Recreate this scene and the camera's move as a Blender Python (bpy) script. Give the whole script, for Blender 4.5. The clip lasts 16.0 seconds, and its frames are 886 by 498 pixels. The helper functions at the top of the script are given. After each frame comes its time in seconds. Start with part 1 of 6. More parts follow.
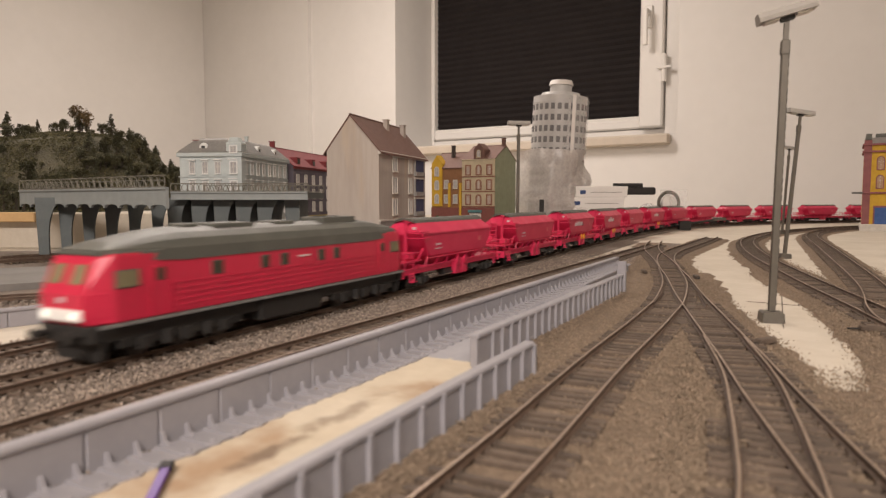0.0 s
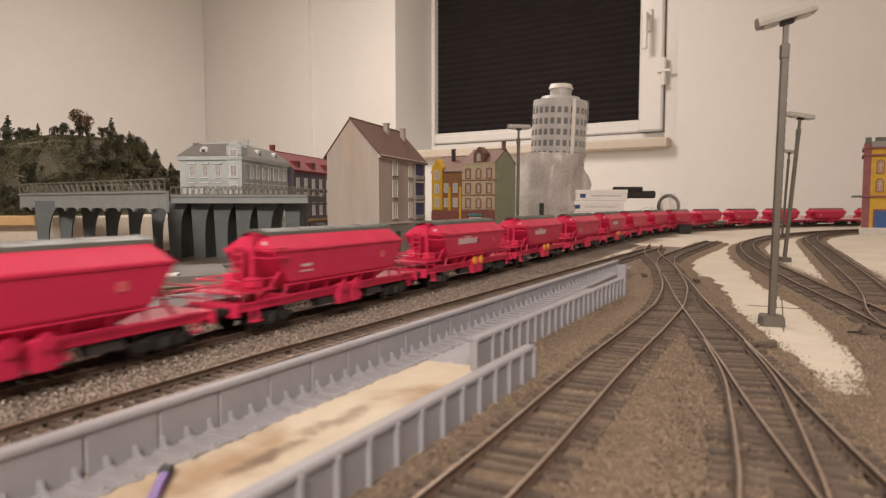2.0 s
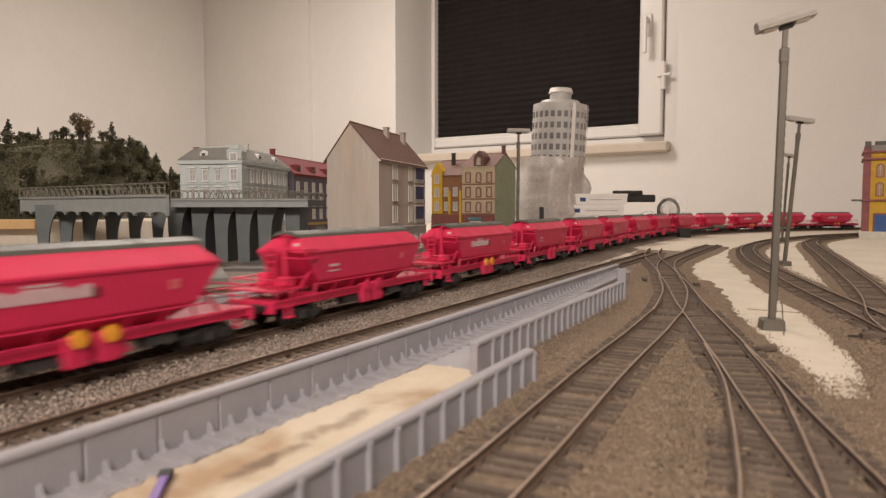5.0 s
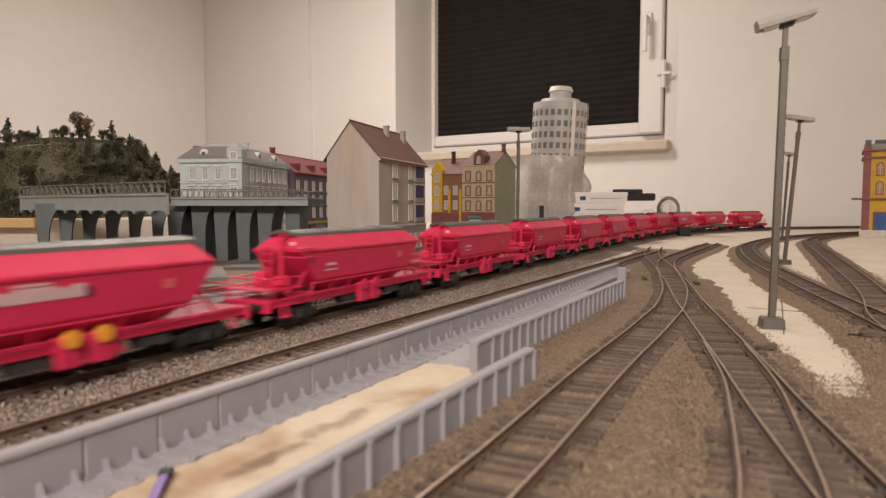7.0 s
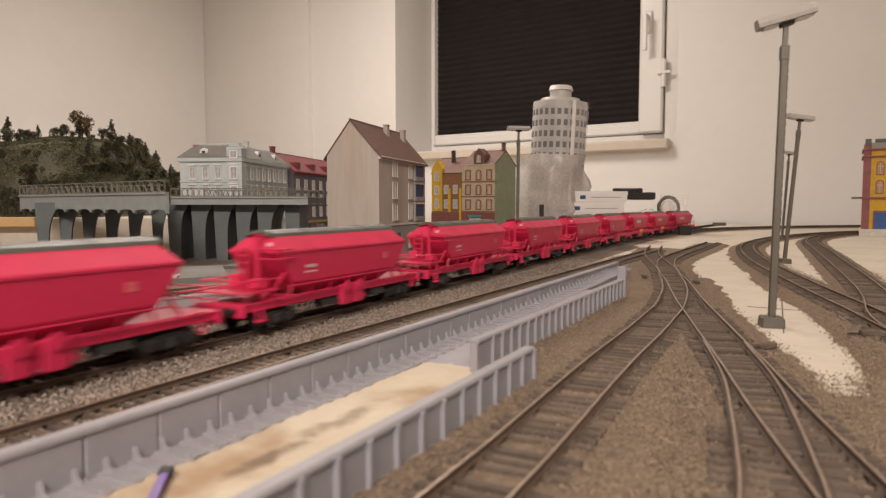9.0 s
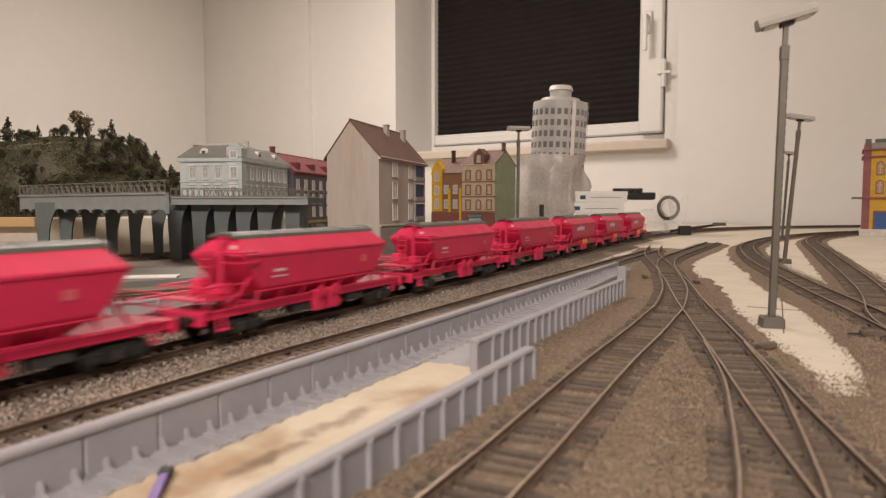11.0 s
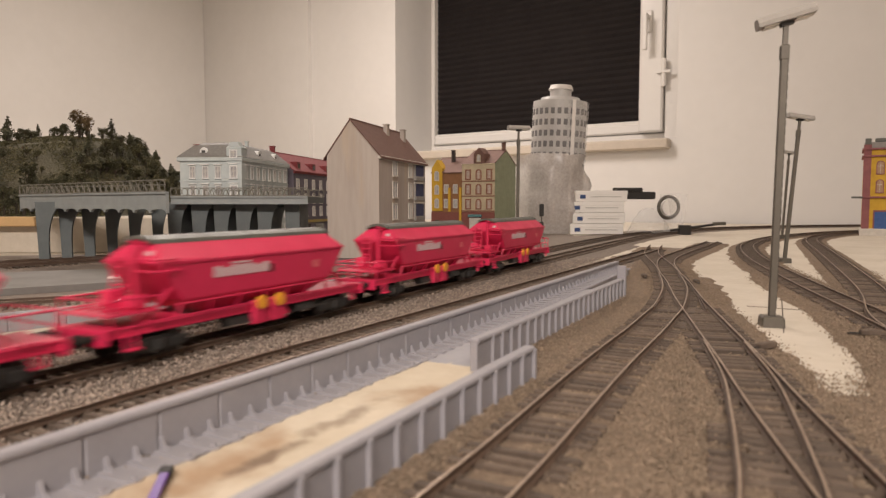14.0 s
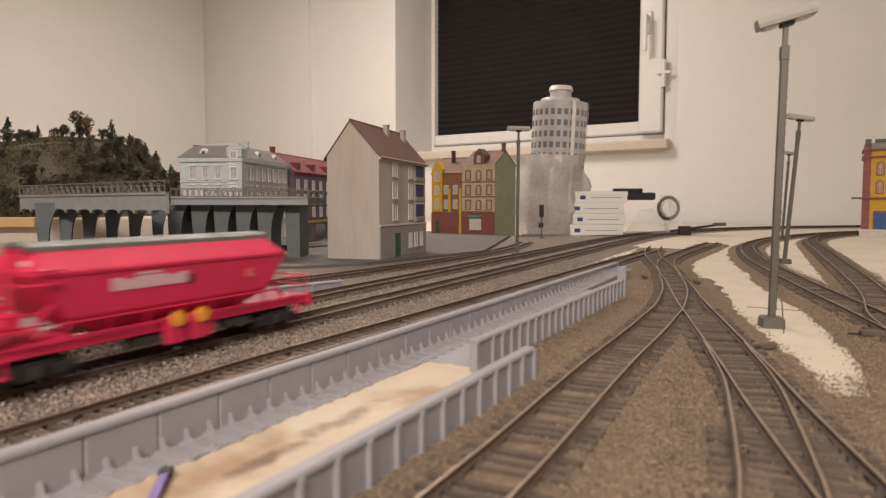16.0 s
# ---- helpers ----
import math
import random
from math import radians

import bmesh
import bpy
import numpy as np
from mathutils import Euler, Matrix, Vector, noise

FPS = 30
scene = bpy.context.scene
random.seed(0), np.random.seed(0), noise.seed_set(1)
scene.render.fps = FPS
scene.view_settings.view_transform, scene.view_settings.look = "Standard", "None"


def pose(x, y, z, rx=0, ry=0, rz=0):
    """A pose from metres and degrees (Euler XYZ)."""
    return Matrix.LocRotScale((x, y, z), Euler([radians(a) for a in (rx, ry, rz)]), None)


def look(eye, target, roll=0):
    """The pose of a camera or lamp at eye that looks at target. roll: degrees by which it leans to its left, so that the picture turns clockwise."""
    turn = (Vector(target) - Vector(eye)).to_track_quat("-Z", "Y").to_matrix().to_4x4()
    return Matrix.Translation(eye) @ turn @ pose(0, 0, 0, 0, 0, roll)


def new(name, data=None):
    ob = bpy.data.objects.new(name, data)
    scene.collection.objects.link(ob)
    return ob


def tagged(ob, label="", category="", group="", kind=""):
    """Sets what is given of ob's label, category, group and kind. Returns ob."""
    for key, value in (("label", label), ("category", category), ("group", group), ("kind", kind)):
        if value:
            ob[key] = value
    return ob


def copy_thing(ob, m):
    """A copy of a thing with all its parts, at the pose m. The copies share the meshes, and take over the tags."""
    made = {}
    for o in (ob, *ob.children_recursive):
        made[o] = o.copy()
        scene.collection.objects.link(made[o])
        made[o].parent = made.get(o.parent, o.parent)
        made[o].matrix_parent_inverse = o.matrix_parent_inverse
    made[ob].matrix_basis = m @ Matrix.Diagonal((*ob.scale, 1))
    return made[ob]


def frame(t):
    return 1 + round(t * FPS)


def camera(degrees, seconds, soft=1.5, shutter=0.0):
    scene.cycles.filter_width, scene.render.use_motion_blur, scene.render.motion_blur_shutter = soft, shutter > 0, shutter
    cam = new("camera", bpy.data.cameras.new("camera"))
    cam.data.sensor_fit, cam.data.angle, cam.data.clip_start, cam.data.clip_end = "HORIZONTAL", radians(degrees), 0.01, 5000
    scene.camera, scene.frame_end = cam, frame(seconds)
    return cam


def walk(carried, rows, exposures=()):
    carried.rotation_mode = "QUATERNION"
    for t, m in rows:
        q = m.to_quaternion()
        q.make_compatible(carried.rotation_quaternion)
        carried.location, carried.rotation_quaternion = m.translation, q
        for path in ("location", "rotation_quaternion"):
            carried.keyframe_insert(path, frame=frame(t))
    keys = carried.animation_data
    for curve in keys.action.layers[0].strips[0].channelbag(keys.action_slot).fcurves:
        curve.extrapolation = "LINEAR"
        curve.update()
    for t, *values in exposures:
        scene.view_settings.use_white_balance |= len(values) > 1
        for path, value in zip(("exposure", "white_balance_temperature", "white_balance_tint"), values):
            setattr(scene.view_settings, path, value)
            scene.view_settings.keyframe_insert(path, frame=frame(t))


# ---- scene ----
CAMZ = 0.0641
cam = camera(66.56, 16.0, soft=1.3, shutter=0.8)
cam.data.dof.use_dof, cam.data.dof.focus_distance, cam.data.dof.aperture_fstop = True, 0.85, 20.0
# picture drift of a camera that rests and is nudged: small tilts, in 1/20 degree
DRIFT = [(0, -9.2), (0.5, -6.8), (1, -8.8), (1.5, -3.6), (2, -3.0), (2.5, -0.3), (3, -0.2), (3.5, 1.5), (4, 2.4), (4.6, 3.2),
         (5.5, 4.6), (6.1, 5.4), (6.5, 5.2), (7, 1.4), (7.5, -3.0), (8, -2.8), (8.5, -1.8), (9, -0.4), (9.6, 0.0), (10.5, -0.2), (11.5, -0.7),
         (12, -2.0), (12.5, -2.8), (13, -1.4), (13.5, -1.9), (14, -1.3), (14.5, -1.8), (15, -4.2), (15.5, -2.2), (16, 0.0)]
walk(cam, [(t, pose(0, 0, CAMZ, 90 - 3.684 + 0.048 * k)) for t, k in DRIFT], exposures=[(0, 0.35), (16, 0.35)])

# ---- light: two warm unseen ceiling lamps, a weak grey sky outside the blind ----
world = bpy.data.worlds.new("world")
scene.world = world
world.use_nodes = True
world.node_tree.nodes["Background"].inputs[0].default_value = (0.05, 0.06, 0.08, 1)
world.node_tree.nodes["Background"].inputs[1].default_value = 0.15


def area_lamp(name, loc, target, sx, sy, power, colour):
    data = bpy.data.lights.new(name, "AREA")
    data.shape, data.size, data.size_y, data.energy, data.color = "RECTANGLE", sx, sy, power, colour
    ob = new(name, data)
    ob.matrix_world = look(loc, target)
    return ob


WARM = (1.0, 0.885, 0.815)
# second lamp is added towards the far corner to brighten the room walls
LAMPS = ((-0.15, -1.65, 99), (-0.60, 2.20, 33))
for lx, ly, power in LAMPS:
    area_lamp("unseen_ceiling_lamp", (lx, ly, 1.515), (lx, ly, 0), 1.2, 0.35, power, WARM)


# ---- materials ----
def mat(name, a, b=None, scale=60, rough=0.6, metal=0.0, bump=0.2, bscale=None, bdist=0.0004, detail=6, spots=None, spec=0.5, per=0.0, island=0.0):
    """Two-scale mottled material: colours a and b mixed by a large and a fine noise, and relief."""
    m = bpy.data.materials.new(name)
    m.use_nodes = True
    nt = m.node_tree
    N, L = nt.nodes, nt.links
    bsdf = N["Principled BSDF"]
    bsdf.inputs["Roughness"].default_value = rough
    bsdf.inputs["Metallic"].default_value = metal
    bsdf.inputs["Specular IOR Level"].default_value = spec
    b = b or tuple(c * 0.8 for c in a)
    tc = N.new("ShaderNodeTexCoord")
    n1 = N.new("ShaderNodeTexNoise")
    n1.inputs["Scale"].default_value, n1.inputs["Detail"].default_value = scale, detail
    n2 = N.new("ShaderNodeTexNoise")
    n2.inputs["Scale"].default_value, n2.inputs["Detail"].default_value = scale * 9, 3
    for n in (n1, n2):
        L.new(tc.outputs["Object"], n.inputs["Vector"])
    add = N.new("ShaderNodeMath")
    add.operation = "MULTIPLY_ADD"
    L.new(n2.outputs["Fac"], add.inputs[0])
    add.inputs[1].default_value = 0.5
    L.new(n1.outputs["Fac"], add.inputs[2])
    ramp = N.new("ShaderNodeValToRGB")
    ramp.color_ramp.elements[0].position, ramp.color_ramp.elements[1].position = 0.5, 1.0
    ramp.color_ramp.elements[0].color, ramp.color_ramp.elements[1].color = (*a, 1), (*b, 1)
    L.new(add.outputs[0], ramp.inputs[0])
    out = ramp.outputs[0]
    if per or island:
        rnd = N.new("ShaderNodeObjectInfo" if per else "ShaderNodeNewGeometry")
        mr = N.new("ShaderNodeMapRange")
        amount = per or island
        mr.inputs["To Min"].default_value, mr.inputs["To Max"].default_value = 1 - amount, 1 + amount
        L.new(rnd.outputs["Random" if per else "Random Per Island"], mr.inputs["Value"])
        mul = N.new("ShaderNodeMix")
        mul.data_type, mul.blend_type = "RGBA", "MULTIPLY"
        mul.inputs[0].default_value = 1
        L.new(out, mul.inputs[6])
        L.new(mr.outputs[0], mul.inputs[7])
        out = mul.outputs[2]
    if spots:
        ns = N.new("ShaderNodeTexNoise")
        ns.inputs["Scale"].default_value, ns.inputs["Detail"].default_value = spots[1], 8
        L.new(tc.outputs["Object"], ns.inputs["Vector"])
        rs = N.new("ShaderNodeValToRGB")
        rs.color_ramp.elements[0].position, rs.color_ramp.elements[1].position = spots[2], spots[2] + spots[3]
        L.new(ns.outputs["Fac"], rs.inputs[0])
        mx = N.new("ShaderNodeMix")
        mx.data_type = "RGBA"
        L.new(rs.outputs[0], mx.inputs[0])
        L.new(out, mx.inputs[6])
        mx.inputs[7].default_value = (*spots[0], 1)
        out = mx.outputs[2]
    L.new(out, bsdf.inputs["Base Color"])
    if bump:
        nb = N.new("ShaderNodeTexNoise")
        nb.inputs["Scale"].default_value, nb.inputs["Detail"].default_value = bscale or scale * 12, 4
        L.new(tc.outputs["Object"], nb.inputs["Vector"])
        bp = N.new("ShaderNodeBump")
        bp.inputs["Strength"].default_value, bp.inputs["Distance"].default_value = bump, bdist
        L.new(nb.outputs["Fac"], bp.inputs["Height"])
        L.new(bp.outputs["Normal"], bsdf.inputs["Normal"])
        rr = N.new("ShaderNodeMapRange")
        rr.inputs["To Min"].default_value, rr.inputs["To Max"].default_value = max(0.02, rough - 0.1), min(1, rough + 0.1)
        L.new(n1.outputs["Fac"], rr.inputs["Value"])
        L.new(rr.outputs[0], bsdf.inputs["Roughness"])
    return m


WALL = mat("wall_paint", (0.655, 0.63, 0.60), (0.62, 0.595, 0.565), 3, 0.85, bump=0.3, bscale=260, bdist=0.0006)
CEIL = mat("ceiling_paint", (0.82, 0.80, 0.76), (0.78, 0.76, 0.72), 3, 0.9)
FLOORM = mat("floor_laminate", (0.30, 0.20, 0.12), (0.20, 0.13, 0.08), 4, 0.5)
PLASTER = mat("white_plaster", (0.56, 0.505, 0.425), (0.47, 0.415, 0.335), 14, 0.9, bump=0.5, bscale=300, bdist=0.0008, spots=((0.30, 0.22, 0.15), 700, 0.72, 0.04))
CREAM = mat("cream_filler", (0.57, 0.495, 0.385), (0.48, 0.405, 0.30), 16, 0.85, bump=0.4, bscale=350, bdist=0.0006, spots=((0.34, 0.23, 0.14), 26, 0.52, 0.16))
BALLAST = mat("ballast_bed", (0.232, 0.166, 0.112), (0.145, 0.103, 0.070), 260, 0.95, bump=1.0, bscale=900, bdist=0.0015)
BALLAST2 = mat("ballast_bed_grey", (0.24, 0.195, 0.158), (0.135, 0.108, 0.088), 300, 0.95, bump=1.0, bscale=900, bdist=0.0015)
STONE = mat("ballast_stone", (0.275, 0.208, 0.146), (0.205, 0.154, 0.107), 120, 0.95, bump=0.0, island=0.32)
STONE2 = mat("ballast_stone_grey", (0.33, 0.27, 0.22), (0.23, 0.185, 0.15), 120, 0.95, bump=0.0, island=0.5)
SLEEPER = mat("sleeper_plastic", (0.060, 0.042, 0.030), (0.130, 0.095, 0.069), 220, 0.8, bump=0.4, bscale=1500, per=0.3)
RAIL = mat("weathered_rail", (0.105, 0.066, 0.044), (0.070, 0.044, 0.030), 150, 0.65, 0.1, bump=0.3)
RAILTOP = mat("rail_head", (0.40, 0.31, 0.24), (0.30, 0.23, 0.175), 90, 0.42, 0.5, bump=0.1)
GREYPL = mat("grey_print", (0.30, 0.288, 0.303), (0.26, 0.25, 0.266), 40, 0.55, bump=0.15, bscale=800)
ASPHALT = mat("grey_road", (0.18, 0.168, 0.155), (0.14, 0.13, 0.118), 25, 0.8, bump=0.4, bscale=700, spots=((0.45, 0.41, 0.36), 40, 0.70, 0.06))
STREET = mat("dark_street", (0.115, 0.105, 0.096), (0.088, 0.080, 0.073), 25, 0.8, bump=0.4, bscale=700, spots=((0.30, 0.27, 0.24), 40, 0.70, 0.06))
RED = mat("traffic_red", (0.60, 0.024, 0.085), (0.53, 0.020, 0.070), 50, 0.46, bump=0.05)
REDL = mat("loco_red", (0.54, 0.022, 0.058), (0.47, 0.018, 0.05), 50, 0.35, bump=0.05)
ROOFG = mat("roof_grey", (0.100, 0.100, 0.085), (0.075, 0.075, 0.064), 50, 0.5, bump=0.1)
DARK = mat("underframe_black", (0.014, 0.012, 0.011), (0.024, 0.021, 0.018), 120, 0.65, bump=0.3)
SILL = mat("grey_sill", (0.20, 0.19, 0.18), (0.15, 0.145, 0.14), 60, 0.5)
WHITE = mat("white_print", (0.72, 0.68, 0.64), (0.66, 0.62, 0.58), 60, 0.5, bump=0.05)
SILVER = mat("faded_print", (0.60, 0.50, 0.50), (0.52, 0.37, 0.39), 300, 0.5, bump=0.05)
YELLOW = mat("yellow_disc", (0.80, 0.36, 0.03), (0.72, 0.30, 0.03), 100, 0.5, bump=0.05)
TYRE = mat("wheel_steel", (0.10, 0.09, 0.085), (0.05, 0.045, 0.04), 200, 0.35, 0.9, bump=0.1)
GLASSD = mat("dark_glass", (0.045, 0.043, 0.030), (0.07, 0.065, 0.045), 90, 0.12, bump=0.0)
# cab windows: brightness painted as a paler glass colour, no lamp inside
GLASSY = mat("cab_glass_lit_tone", (0.22, 0.19, 0.11), (0.16, 0.14, 0.08), 90, 0.15, bump=0.0)
POLE = mat("mast_grey", (0.118, 0.104, 0.083), (0.092, 0.081, 0.065), 80, 0.5, 0.2, bump=0.1)
LAMPH = mat("lamp_head", (0.34, 0.32, 0.29), (0.28, 0.26, 0.235), 120, 0.5, bump=0.1)
LAMPLENS = mat("lamp_lens", (0.70, 0.68, 0.62), (0.6, 0.58, 0.53), 120, 0.25, bump=0.0)
BLIND = mat("black_blind", (0.0185, 0.0155, 0.0150), (0.023, 0.0195, 0.019), 10, 0.95, bump=0.2, spec=0.08)
FRAMEW = mat("white_window_frame", (0.70, 0.67, 0.63), (0.67, 0.64, 0.60), 5, 0.35, bump=0.05)
SILLST = mat("stone_sill", (0.52, 0.45, 0.375), (0.45, 0.39, 0.32), 20, 0.5)
# bridge green-grey with the shade under the deck put into the colour
STEELG = mat("bridge_green_grey_shaded", (0.112, 0.127, 0.127), (0.086, 0.099, 0.099), 60, 0.6, bump=0.2)


# ---- mesh helpers ----
def obj(name, verts, faces, material, parent=None, label="", smooth=False):
    me = bpy.data.meshes.new(name)
    me.from_pydata([tuple(v) for v in verts], [], faces)
    me.update()
    mats = material if isinstance(material, (list, tuple)) else [material]
    for m in mats:
        me.materials.append(m)
    if smooth:
        me.polygons.foreach_set("use_smooth", [True] * len(me.polygons))
    ob = new(name, me)
    if parent is not None:
        ob.parent = parent
    if label:
        ob["label"] = label
    return ob


def part(name, bm, material, parent=None, label="", smooth=False):
    """Links a bmesh as one mesh object under a thing or a part."""
    bmesh.ops.recalc_face_normals(bm, faces=bm.faces)
    me = bpy.data.meshes.new(name)
    bm.to_mesh(me)
    bm.free()
    me.materials.append(material)
    if smooth:
        me.polygons.foreach_set("use_smooth", [True] * len(me.polygons))
    ob = new(name, me)
    if parent is not None:
        ob.parent = parent
    if label:
        ob["label"] = label
    return ob


def empty(name, m=None, label="", category="", group=""):
    ob = new(name)
    ob.empty_display_size = 0.02
    if m is not None:
        ob.matrix_basis = m
    return tagged(ob, label, category, group)


def add_box(bm, x0, x1, y0, y1, z0, z1, bev=0.0, taper=0.0):
    """A box in bm; bev rounds all its edges; taper shrinks its top."""
    vs = []
    for z, k in ((z0, 0), (z1, taper)):
        vs += [bm.verts.new(c) for c in ((x0 + k, y0 + k, z), (x1 - k, y0 + k, z), (x1 - k, y1 - k, z), (x0 + k, y1 - k, z))]
    fs = [(0, 1, 2, 3), (4, 5, 6, 7), (0, 1, 5, 4), (1, 2, 6, 5), (2, 3, 7, 6), (3, 0, 4, 7)]
    faces = [bm.faces.new([vs[i] for i in f]) for f in fs]
    if bev:
        edges = list({e for f in faces for e in f.edges})
        bmesh.ops.recalc_face_normals(bm, faces=faces)
        bmesh.ops.bevel(bm, geom=edges, offset=bev, segments=1, affect="EDGES")
    return vs


def box(*a, **k):
    bm = bmesh.new()
    add_box(bm, *a, **k)
    return bm


def add_tube(bm, p, q, r, n=8, r2=None):
    p, q = Vector(p), Vector(q)
    z = (q - p).normalized()
    x = z.orthogonal().normalized()
    y = z.cross(x)
    r2 = r if r2 is None else r2
    a = [bm.verts.new(p + (x * math.cos(2 * math.pi * i / n) + y * math.sin(2 * math.pi * i / n)) * r) for i in range(n)]
    b = [bm.verts.new(q + (x * math.cos(2 * math.pi * i / n) + y * math.sin(2 * math.pi * i / n)) * r2) for i in range(n)]
    for i in range(n):
        bm.faces.new((a[i], a[(i + 1) % n], b[(i + 1) % n], b[i]))
    bm.faces.new(a[::-1])
    bm.faces.new(b)


def tube(*a, **k):
    bm = bmesh.new()
    add_tube(bm, *a, **k)
    return bm


def add_prism(bm, outline, axis, lo, hi):
    """Extrudes a closed outline of (u, v) along axis 0, 1 or 2."""
    def at(u, v, w):
        c = [u, v]
        c.insert(axis, w)
        return c
    a = [bm.verts.new(at(u, v, lo)) for u, v in outline]
    b = [bm.verts.new(at(u, v, hi)) for u, v in outline]
    n = len(outline)
    for i in range(n):
        bm.faces.new((a[i], a[(i + 1) % n], b[(i + 1) % n], b[i]))
    bm.faces.new(a)
    bm.faces.new(b)


def prism(*a):
    bm = bmesh.new()
    add_prism(bm, *a)
    return bm


# ---- the line of the main track: straight, then two easing curves ----
def line_of(start, heading, pieces, step=0.01, before=0.0):
    """Points (x, y) and headings along pieces of (length, curvature)."""
    x, y, a = start[0] - before * math.sin(heading), start[1] - before * math.cos(heading), heading
    out = [(x, y, a)]
    for length, curve in ([(before, 0.0)] if before else []) + list(pieces):
        n = max(1, round(length / step))
        for _ in range(n):
            a2 = a + curve * length / n
            x += math.sin((a + a2) / 2) * length / n
            y += math.cos((a + a2) / 2) * length / n
            a = a2
            out.append((x, y, a))
    return out


BACK = 3.6
MAIN = line_of((-0.0779, 0.3998), 0.4541, [(0.857, 0), (0.4148, 0.22), (1.9, 0.7474)], 0.01, BACK)


def main_at(s):
    """Place and heading on the main line, s metres beyond its origin."""
    u = min(max((s + BACK) / 0.01, 0), len(MAIN) - 1.001)
    i = int(u)
    k = u - i
    a, b = MAIN[i], MAIN[i + 1]
    return tuple(a[j] + (b[j] - a[j]) * k for j in range(3))


def beside(off, s0, s1, step=0.01, drift=0.0):
    """A line beside the main one: off metres to its right, plus drift per metre."""
    out = []
    for i in range(int((s1 - s0) / step) + 1):
        s = s0 + i * step
        x, y, a = main_at(s)
        o = off(s) if callable(off) else off + drift * s
        out.append((x + o * math.cos(a), y - o * math.sin(a)))
    return out


def smooth_line(pts, step=0.008):
    """A smooth line through a few points (centripetal spline), resampled evenly."""
    P = [Vector((*p, 0)) for p in pts]
    P = [P[0] * 2 - P[1]] + P + [P[-1] * 2 - P[-2]]
    dense = []
    for i in range(1, len(P) - 2):
        for k in range(24):
            t = k / 24
            a, b, c, d = P[i - 1:i + 3]
            dense.append(0.5 * (2 * b + (c - a) * t + (2 * a - 5 * b + 4 * c - d) * t * t + (3 * b - a - 3 * c + d) * t ** 3))
    dense.append(P[-2])
    out, carry = [dense[0]], 0.0
    for p, q in zip(dense, dense[1:]):
        d = (q - p).length
        while carry + d >= step and d > 0:
            p = p + (q - p) * ((step - carry) / d)
            d = (q - p).length
            out.append(p)
            carry = 0.0
        carry += d
    return [(p.x, p.y) for p in out]


def normals(line):
    out = []
    for i in range(len(line)):
        a, b = line[max(i - 1, 0)], line[min(i + 1, len(line) - 1)]
        dx, dy = b[0] - a[0], b[1] - a[1]
        n = math.hypot(dx, dy) or 1
        out.append((dy / n, -dx / n))
    return out


def ribbon(line, profile, z=0.0):
    """Sweeps a cross-profile of (side, height) along a line; verts and faces."""
    nn = normals(line)
    verts, faces, m = [], [], len(profile)
    for (x, y), (nx, ny) in zip(line, nn):
        for o, h in profile:
            verts.append((x + nx * o, y + ny * o, z + h))
    for i in range(len(line) - 1):
        for j in range(m):
            k = (j + 1) % m
            faces.append((i * m + j, i * m + k, (i + 1) * m + k, (i + 1) * m + j))
    faces += [tuple(range(m))[::-1], tuple((len(line) - 1) * m + j for j in range(m))]
    return verts, faces

# ---- the room ----
# the window wall runs from far left to near right; the left wall stands square to it
CORNER = Vector((-0.610, 3.199, 0))
ALONG = Vector((0.830, -0.558, 0))          # along the window wall, to the right
INTO = Vector((-0.558, -0.830, 0))          # out of the window wall into the room
WALLM = Matrix(((ALONG.x, -INTO.x, 0, CORNER.x), (ALONG.y, -INTO.y, 0, CORNER.y), (0, 0, 1, 0), (0, 0, 0, 1)))
BOARDM = Matrix.Translation((CORNER.x * 0.17, CORNER.y * 0.17, 0)) @ WALLM
WALLM = Matrix.Translation((0, 0, CAMZ)) @ Matrix.Scale(1.17, 4) @ Matrix.Translation((0, 0, -CAMZ)) @ WALLM   # room plan at its true size
LOW, TOP = -0.84, 1.335
WX0, WX1, WZ0, WZ1 = 0.49, 1.672, 0.289, 1.20   # window opening
BR, BZ = 1.468, 0.372                           # right and lower edge of the blind


def wall(name, pieces, label, m):
    bm = bmesh.new()
    for p in pieces:
        add_box(bm, *p)
    ob = part(name, bm, WALL)
    ob.matrix_basis = m
    return tagged(ob, label, "wall", kind="structure")


wall("wall_north", [(-1.06, -0.002, -0.022, 0.36, LOW, TOP), (-0.002, WX0, 0, 0.36, LOW, TOP), (WX1, 5.0, 0, 0.36, LOW, TOP), (WX0, WX1, 0, 0.36, LOW, WZ0), (WX0, WX1, 0, 0.36, WZ1, TOP)],
     "cream painted room wall with a window recess", WALLM)
wall("wall_west", [(-1.06, -0.76, -5.5, -0.024, LOW, TOP)], "cream painted plain room wall", WALLM)
wall("wall_east", [(5.0, 5.3, -5.5, 0.3, LOW, TOP)], "cream painted plain room wall", WALLM)
wall("wall_south", [(-0.76, 5.0, -5.8, -5.5, LOW, TOP)], "cream painted plain room wall", WALLM)
floor = part("floor", box(-1.06, 5.3, -5.8, 0.3, LOW - 0.1, LOW), FLOORM)
floor.matrix_basis = WALLM
tagged(floor, "brown laminate room floor under the layout", "floor", kind="structure")
ceiling = part("ceiling", box(-1.06, 5.3, -5.8, 0.3, TOP, TOP + 0.1), CEIL)
ceiling.matrix_basis = WALLM
tagged(ceiling, "white painted room ceiling", "ceiling", kind="structure")

